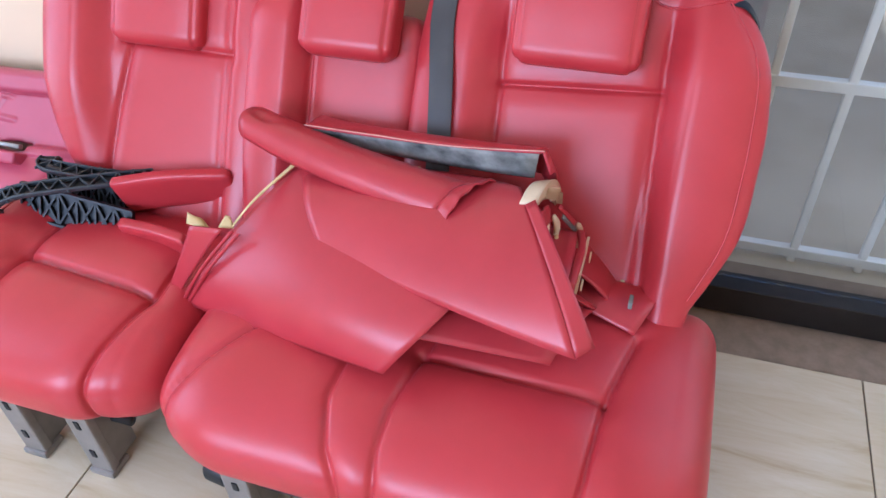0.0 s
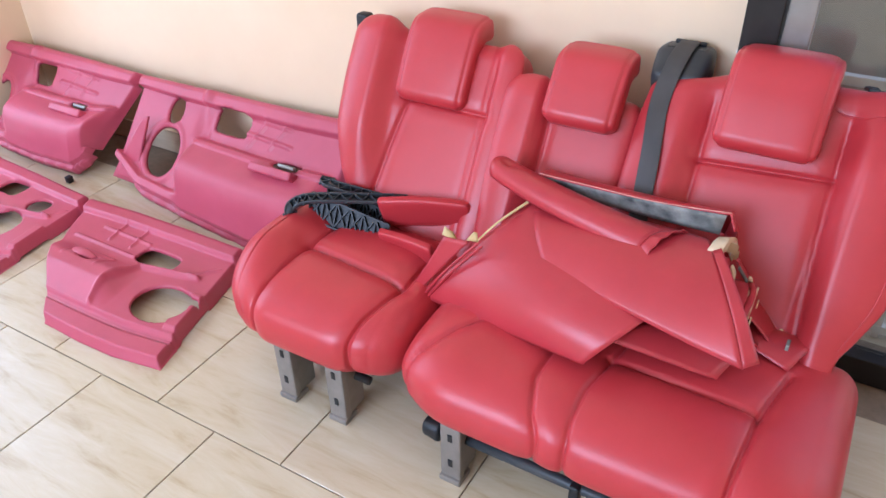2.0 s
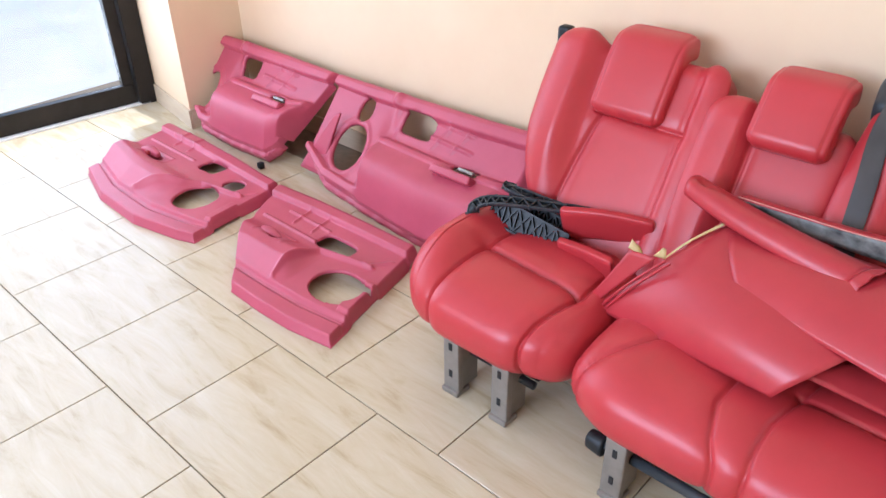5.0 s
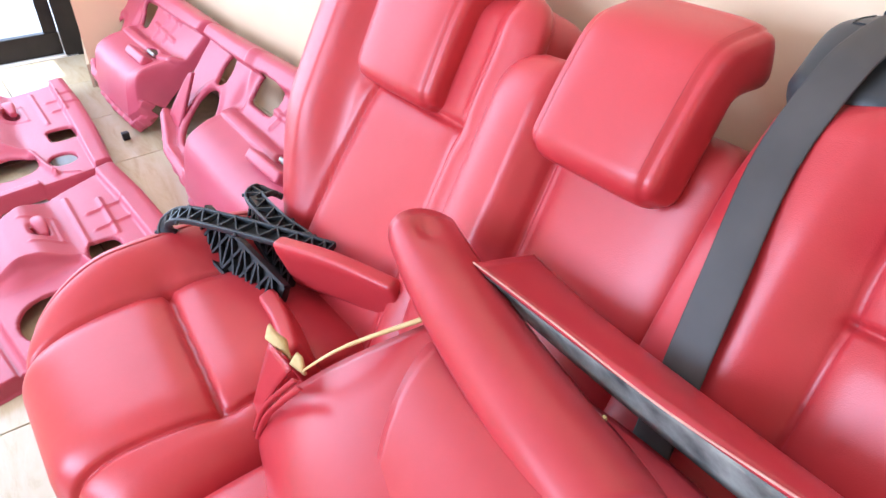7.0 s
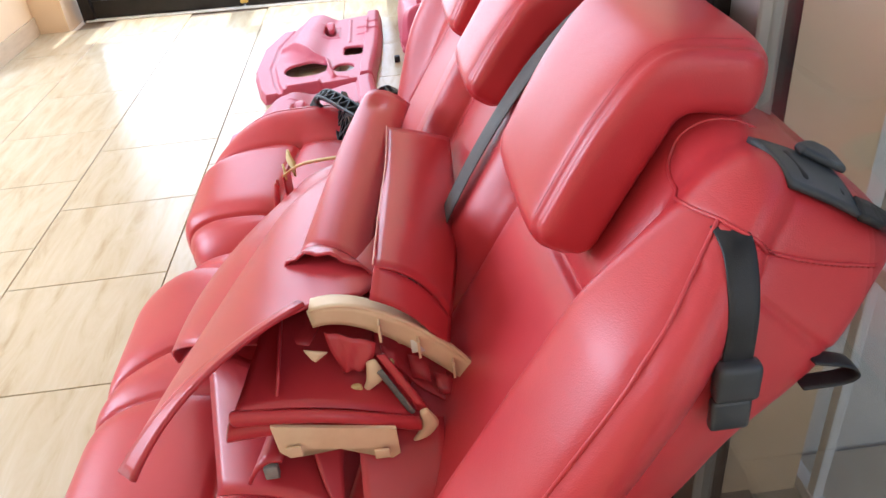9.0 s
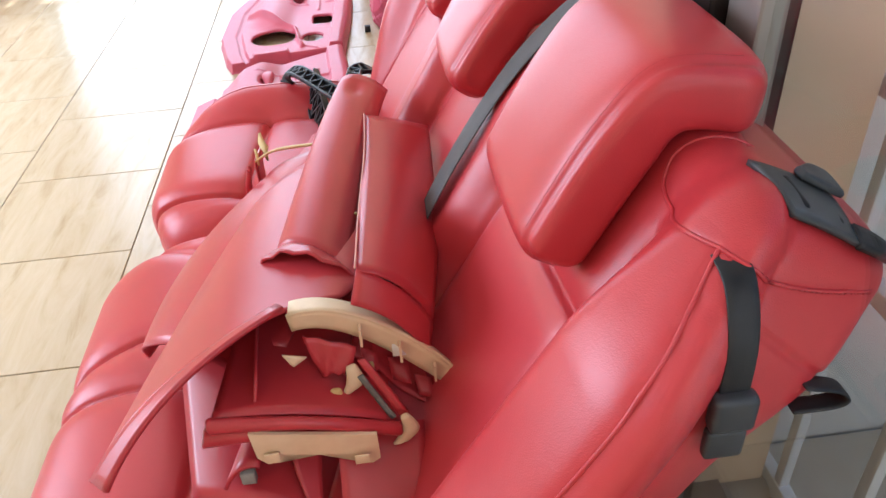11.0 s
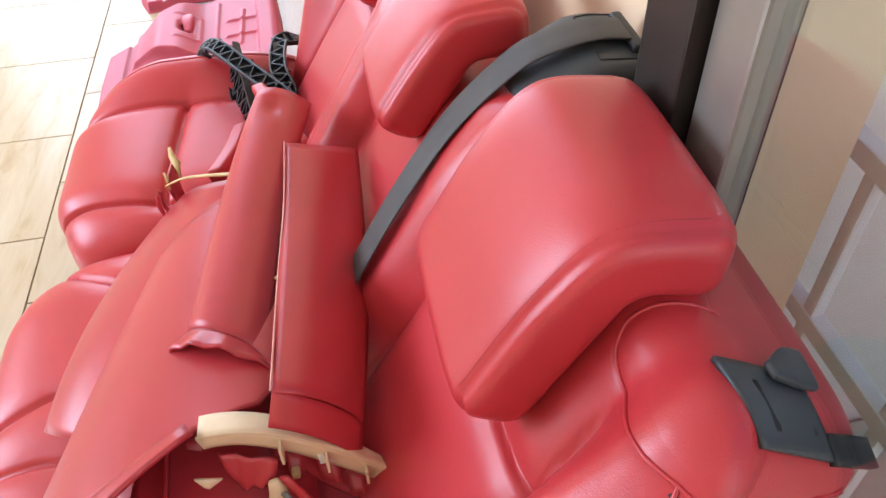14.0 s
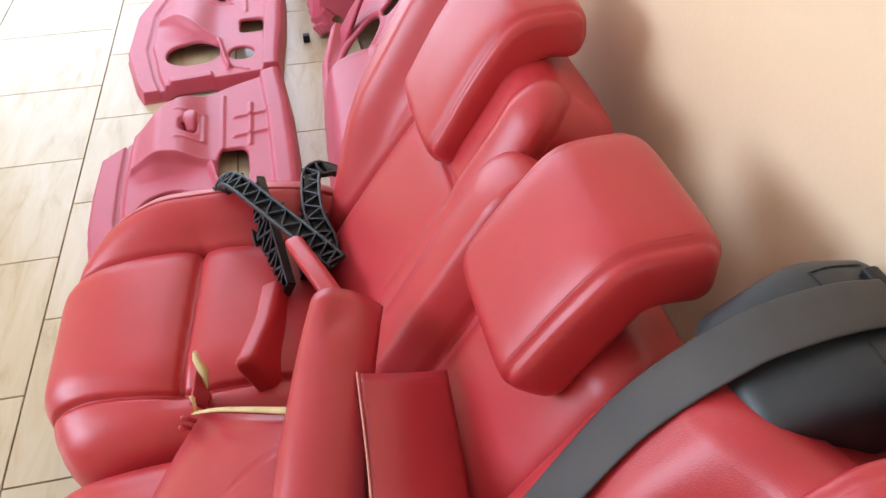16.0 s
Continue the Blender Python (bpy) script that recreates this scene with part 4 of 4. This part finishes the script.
part("shell", patch([[(-0.085, 1.43, 0.628), (-0.08, 1.48, 0.62), (-0.10, 1.537, 0.588)],
                     [(0.06, 1.425, 0.632), (0.08, 1.50, 0.625), (0.06, 1.53, 0.56)],
                     [(0.22, 1.41, 0.64), (0.24, 1.49, 0.64), (0.22, 1.52, 0.55)],
                     [(0.395, 1.405, 0.665), (0.40, 1.465, 0.655), (0.38, 1.49, 0.56)]], 28, 14, 0.004), TRIM, t4)
part("end_lip", patch([[(0.395, 1.405, 0.664), (0.40, 1.465, 0.640), (0.38, 1.49, 0.558)], [(0.412, 1.394, 0.628), (0.420, 1.455, 0.606), (0.408, 1.482, 0.525)]], 5, 12, 0.004), TRIM, t4)
# grey strip, widened so its dark tones also stand for the shaded gap
part("backing", patch([[(-0.085, 1.433, 0.624), (-0.07, 1.448, 0.590)], [(0.15, 1.424, 0.630), (0.15, 1.440, 0.575)], [(0.385, 1.411, 0.656), (0.375, 1.430, 0.590)]], 14, 4, 0.003), BACKING, t4, "grey backing, widened to darken the gap below it")

part("edge_bead", loft([(V(-0.085, 1.429, 0.630), V(0, 0.0013, 0), V(0, 0, 0.0013)), (V(0.06, 1.424, 0.634), V(0, 0.0013, 0), V(0, 0, 0.0013)), (V(0.22, 1.412, 0.643), V(0, 0.0013, 0), V(0, 0, 0.0013)), (V(0.395, 1.404, 0.667), V(0, 0.0013, 0), V(0, 0, 0.0013))], n=8, p=2, ends=0.001, es=1, sub=6), EDGE, t4, "thin pale pink edge")
part("end_lip", patch([[(0.225, 1.285, 0.568), (0.23, 1.29, 0.615), (0.26, 1.35, 0.630), (0.28, 1.39, 0.578)], [(0.246, 1.258, 0.550), (0.254, 1.266, 0.622), (0.290, 1.342, 0.648), (0.315, 1.412, 0.582)]], 5, 20, 0.004, lambda u, w: 0.003 * math.sin(31 * w) * u), TRIM, t3)
part("clip", boxed((0.05, 1.408, 0.588), (0.058, 1.418, 0.600), 0.002), BACKING, t3)
part("clip", boxed((0.157, 1.400, 0.584), (0.162, 1.405, 0.592), 0.001), GOLD, t3)

t5 = thing("pillar_cover", "dark-shaded red trim piece with a cream mounting bracket", "car trim", "loose red covers")
part("shell", patch([[(0.20, 1.25, 0.54), (0.20, 1.32, 0.55), (0.20, 1.42, 0.52)], [(0.34, 1.225, 0.515), (0.34, 1.31, 0.53), (0.34, 1.42, 0.49)], [(0.478, 1.222, 0.540), (0.480, 1.32, 0.545), (0.462, 1.428, 0.480)]], 16, 16, 0.004), TRIM, t5)
part("rim", loft([(V(0.484, 1.222, 0.534), V(0.008, 0, 0), V(0, 0, 0.010)), (V(0.485, 1.33, 0.520), V(0.007, 0, 0), V(0, 0, 0.008)), (V(0.470, 1.432, 0.474), V(0.008, 0, 0), V(0, 0, 0.009))], n=14, p=2.5, ends=0.006, sub=6), TRIM, t5)
br = bmesh.new()
ring = [(0.0, 0.0), (0.148, 0.0), (0.148, -0.045), (0.138, -0.055), (0.124, -0.053), (0.116, -0.038), (0.035, -0.038), (0.028, -0.053), (0.013, -0.056), (0.002, -0.045)]
ax = V(-0.004, 0.131, -0.030).normalized()
ring_loft(br, [[V(0.490 + o, 1.262, 0.524) + ax * a + V(0.06, 0, 1).normalized() * b for a, b in ring] for o in (0.0, 0.005)])
part("bracket", br, BEIGE, t5, "cream plastic mounting bracket", False)
part("side_lip", loft([(V(0.466, 1.205, 0.497), V(0.010, 0, 0), V(0, 0.004, 0.013)), (V(0.476, 1.240, 0.508), V(0.010, 0, 0), V(0, 0.002, 0.012)), (V(0.484, 1.268, 0.512), V(0.008, 0, 0), V(0, 0, 0.008))], n=14, p=3, ends=0.005, sub=4), TRIM, t5)
part("side_wall", patch([[(0.25, 1.262, 0.552), (0.25, 1.258, 0.52)], [(0.36, 1.268, 0.552), (0.36, 1.262, 0.515)], [(0.445, 1.276, 0.556), (0.465, 1.268, 0.520)]], 8, 5, 0.004), TRIM, t5)
for q in (0.012, 0.118):
    part("bracket_pad", boxed((0.4955, 1.262 + 0.97 * q, 0.478 - 0.22 * q), (0.4985, 1.280 + 0.97 * q, 0.492 - 0.22 * q), 0.001), BEIGE, t5)
t6 = thing("cover_piece", "small red trim piece with torn edge under the arch", "car trim", "loose red covers")
part("shell", patch([[(0.26, 1.40, 0.53), (0.30, 1.46, 0.50), (0.33, 1.52, 0.43)], [(0.38, 1.38, 0.52), (0.40, 1.44, 0.49), (0.42, 1.50, 0.41)]], 8, 14, 0.004, lambda u, w: 0.006 * math.sin(w * 9)), TRIM, t6)
rng = random.Random(4)
for k in range(4):
    x, y, z = 0.375 + 0.020 * rng.random(), 1.395 + 0.032 * k, 0.53 - 0.024 * k
    w = 0.018 + 0.022 * rng.random()
    part("torn_flap", patch([[(x, y, z), (x + 0.004, y + w, z - 0.006)], [(x + 0.022, y + 0.004, z - 0.010 - 0.012 * rng.random()), (x + 0.020 + 0.014 * rng.random(), y + w, z - 0.022)]], 3, 3, 0.003), TRIM, t6)
part("clip", boxed((0.395, 1.40, 0.508), (0.407, 1.41, 0.520), 0.003), GOLD, t6)
part("clip", boxed((0.405, 1.435, 0.535), (0.409, 1.452, 0.556), 0.001), WHITE, t6, "white plastic tab")
part("peg", rod((0.412, 1.487, 0.452), (0.432, 1.490, 0.446), 0.007), BLACK, t6)
part("hanging_flap", patch([[(0.400, 1.330, 0.578), (0.405, 1.352, 0.574), (0.410, 1.392, 0.560)], [(0.410, 1.338, 0.548), (0.415, 1.358, 0.540), (0.418, 1.388, 0.538)], [(0.418, 1.346, 0.523), (0.420, 1.362, 0.533), (0.420, 1.374, 0.522)]], 8, 8, 0.003, lambda u, w: 0.003 * math.sin(13 * w + 5 * u)), TRIM, t6)
part("tab", patch([[(0.425, 1.306, 0.574), (0.425, 1.334, 0.566)], [(0.428, 1.314, 0.560), (0.428, 1.318, 0.556)]], 3, 3, 0.003), BEIGE, t6, "cream plastic tab")
part("foam_blob", loft([(V(0.424, 1.384, 0.540), V(0.004, 0, 0), V(0, 0.007, 0.002)), (V(0.430, 1.386, 0.520), V(0.006, 0, 0), V(0, 0.012, 0.003)), (V(0.430, 1.374, 0.504), V(0.005, 0, 0), V(0, 0.010, 0.006))], n=14, p=2.4, ends=0.005, sub=4), BEIGE, t6, "cream glue-smeared clip")
part("glue_spot", loft([(V(0.434, 1.362, 0.514), V(0.004, 0, 0), V(0, 0.007, 0)), (V(0.436, 1.364, 0.506), V(0.003, 0, 0), V(0, 0.006, 0))], n=10, p=2.2, ends=0.003), GOLD, t6, "yellow dried glue")
part("slat", patch([[(0.430, 1.392, 0.556), (0.432, 1.402, 0.558)], [(0.458, 1.434, 0.484), (0.460, 1.446, 0.488)]], 8, 3, 0.004), TRIM, t6)
part("pale_slat", patch([[(0.438, 1.390, 0.536), (0.440, 1.396, 0.541)], [(0.460, 1.424, 0.480), (0.462, 1.430, 0.485)]], 6, 3, 0.003), BACKING, t6, "grey plastic slat")
part("end_clip", loft([(V(0.463, 1.442, 0.484), V(0.005, 0, 0), V(0, 0.006, 0.002)), (V(0.466, 1.447, 0.466), V(0.006, 0, 0), V(0, 0.011, 0.002)), (V(0.466, 1.436, 0.448), V(0.005, 0, 0), V(0, 0.012, 0.004))], n=14, p=2.6, ends=0.005, sub=4), BEIGE, t6, "cream plastic end clip")
t7 = thing("cover_piece", "pointed red trim offcuts lying on the bench cushion", "car trim", "loose red covers")
part("shell", patch([[(0.22, 1.12, 0.44), (0.30, 1.22, 0.47), (0.36, 1.30, 0.42)], [(0.47, 1.165, 0.392), (0.50, 1.25, 0.425), (0.52, 1.32, 0.39)]], 10, 14, 0.004), TRIM, t7)
part("blade", patch([[(0.40, 1.300, 0.47), (0.40, 1.345, 0.45)], [(0.470, 1.284, 0.455), (0.470, 1.326, 0.430)], [(0.525, 1.325, 0.388), (0.525, 1.332, 0.384)]], 10, 5, 0.004), TRIM, t7)
part("box_end", patch([[(0.36, 1.232, 0.40), (0.36, 1.245, 0.468), (0.36, 1.275, 0.462)], [(0.486, 1.212, 0.424), (0.484, 1.234, 0.470), (0.484, 1.262, 0.454)]], 8, 8, 0.005), TRIM, t7)
part("box_clip", boxed((0.476, 1.236, 0.428), (0.488, 1.254, 0.448), 0.002), BACKING, t7, "grey metal clip")
t8 = thing("cover_piece", "curved red trim end with a cream clip against the backrest", "car trim", "loose red covers")
part("shell", patch([[(0.40, 1.36, 0.395), (0.45, 1.40, 0.41), (0.47, 1.45, 0.36)], [(0.60, 1.30, 0.365), (0.625, 1.35, 0.395), (0.64, 1.41, 0.385)]], 12, 14, 0.004), TRIM, t8)
part("clip", boxed((0.58, 1.345, 0.383), (0.588, 1.37, 0.400), 0.002), BACKING, t8)
part("upright", patch([[(0.44, 1.355, 0.47), (0.44, 1.41, 0.455), (0.44, 1.465, 0.45)], [(0.53, 1.358, 0.420), (0.53, 1.405, 0.400), (0.53, 1.458, 0.412)], [(0.57, 1.352, 0.348), (0.57, 1.405, 0.372), (0.57, 1.455, 0.330)]], 10, 10, 0.004), TRIM, t8)
part("end_clip", boxed((0.556, 1.425, 0.352), (0.566, 1.446, 0.378), 0.003), BEIGE, t8, "cream plastic clip")


# ---- black lattice grab handles on the single seat ----
def lattice_handle(arm, plate, pad_path, pad_half, label):
    ob = thing("grab_handle", label, "grab handle", "grab handles")
    track = []
    m = len(arm)
    for i in range(m - 1):
        q = [Vector(arm[j]) for j in (max(i - 1, 0), i, i + 1, min(i + 2, m - 1))]
        for k in range(6):
            u = k / 6
            w = (-u**3 / 2 + u * u - u / 2, 1.5 * u**3 - 2.5 * u * u + 1, -1.5 * u**3 + 2 * u * u + u / 2, u**3 / 2 - u * u / 2)
            track.append(sum((w[j] * q[j] for j in range(4)), Vector()))
    track.append(Vector(arm[-1]))
    dirs = [(track[min(i + 1, len(track) - 1)] - track[max(i - 1, 0)]).normalized() for i in range(len(track))]
    sides = [t.cross(V(0.25, -0.1, 1)).normalized() for t in dirs]
    for sgn in (-1, 1):
        part("flange", loft([(c + sd * 0.0165 * sgn, sd * 0.0028, sd.cross(t) * 0.0065) for c, sd, t in zip(track, sides, dirs)], n=12, p=5, ends=0.002, es=2), GREY, ob, "black plastic channel edge")
        for k in (3, 11, 19, 26):
            if k < len(track):
                part("boss", rod(track[k] + sides[k] * (0.017 * sgn), track[k] + sides[k] * (0.024 * sgn), 0.0036, 10), GREY, ob)
    part("web", loft([(c + sd.cross(t) * -0.0048, sd * 0.016, sd.cross(t) * 0.0014) for c, sd, t in zip(track, sides, dirs)], n=10, p=6, ends=0.001, es=1), BLACK, ob)
    part("hook_pad", loft([(c, sd * 0.0155, sd.cross(t) * 0.006) for c, sd, t in list(zip(track, sides, dirs))[:7]], n=16, p=5, ends=0.003), BLACK, ob)
    for i in range(8, len(track) - 1):
        sg = 1 if i % 2 else -1
        a, b = track[i] + sides[i] * (0.015 * sg), track[i + 1] - sides[i + 1] * (0.015 * sg)
        up = sides[i].cross(dirs[i])
        th = dirs[i] * 0.0016
        part("rib", ring_loft(bmesh.new(), [[c + th + up * 0.006, c - th + up * 0.006, c - th - up * 0.006, c + th - up * 0.006] for c in (a, b)]), GREY, ob, smooth=False)
    o, e, h = (Vector(q) for q in plate)
    run = e - o
    nrm = run.cross(h).normalized()
    part("back_plate", patch([[o, o + h], [o + run, o + run + h]], 2, 2, 0.003), BLACK, ob, smooth=False)
    m = 6
    bmr = bmesh.new()

    def bar(a, b, w=0.0025, d=0.010):
        t = (b - a).normalized()
        s = t.cross(nrm).normalized() * w
        q = [a + s, a - s, b - s, b + s]
        lo = [bmr.verts.new(p) for p in q]
        hi = [bmr.verts.new(p + nrm * d) for p in q]
        bmr.faces.new(hi)
        for k in range(4):
            bmr.faces.new((lo[k], lo[(k + 1) % 4], hi[(k + 1) % 4], hi[k]))
    for k in range(m):
        a, b = o + run * (k / m), o + run * ((k + 1) / m)
        bar(a, b + h)
        bar(b, a + h)
        bar(a, a + h)
    for a, b in ((o, o + run), (o + h, o + h + run), (o + run, o + run + h)):
        bar(a, b, 0.003, 0.014)
    part("lattice", bmr, BLACK, ob, "black plastic lattice", False)
    part("pad", loft([(V(*c), Vector(pad_half[0]), Vector(pad_half[1])) for c in pad_path], n=40, p=5.5, ends=0.012, sub=5), LEATHER, ob, "red leather-covered grip")
    return ob


lattice_handle([(-0.780, 1.232, 0.385), (-0.778, 1.240, 0.432), (-0.740, 1.268, 0.452), (-0.66, 1.32, 0.450), (-0.56, 1.39, 0.438), (-0.50, 1.43, 0.430)],
               [(-0.758, 1.283, 0.376), (-0.512, 1.318, 0.316), (0.0, 0.034, 0.068)],
               [(-0.545, 1.378, 0.405), (-0.43, 1.415, 0.42), (-0.31, 1.455, 0.418)], [(0.0, -0.018, 0.054), (-0.008, 0.016, 0.0)], "black lattice grab handle with a red grip on the seat")
lattice_handle([(-0.817, 1.465, 0.392), (-0.796, 1.437, 0.42), (-0.776, 1.408, 0.424), (-0.653, 1.402, 0.427), (-0.568, 1.42, 0.409), (-0.56, 1.395, 0.36)],
               [(-0.765, 1.385, 0.372), (-0.555, 1.372, 0.345), (0.0, 0.022, 0.055)],
               [(-0.515, 1.325, 0.345), (-0.42, 1.31, 0.36), (-0.33, 1.285, 0.375)], [(0.0, -0.016, 0.044), (-0.006, 0.018, 0.0)], "black lattice grab handle with a red grip, half under another")

# ---- floor tiles ----
PITCH, GAP = 0.4575, 0.0035
tb = boxed((GAP / 2, GAP / 2, -0.0065), (PITCH - GAP / 2, PITCH - GAP / 2, 0.0), 0.0012, 1)
bmesh.ops.recalc_face_normals(tb, faces=tb.faces)
tile_mesh = bpy.data.meshes.new("tile")
tb.to_mesh(tile_mesh)
tb.free()
tile_mesh.materials.append(TILE)
for r in range(-8, 3):
    y0 = 0.7355 + PITCH * r
    shift = -0.474 if r % 2 == 0 else -0.705
    for c in range(-7, 7):
        x0 = shift + PITCH * c
        if x0 < -3.75 or x0 > 2.3 or y0 + PITCH > 2.05:
            continue
        t = new("tile", tile_mesh)
        t.location = (x0, y0, 0)
        t.parent = floor
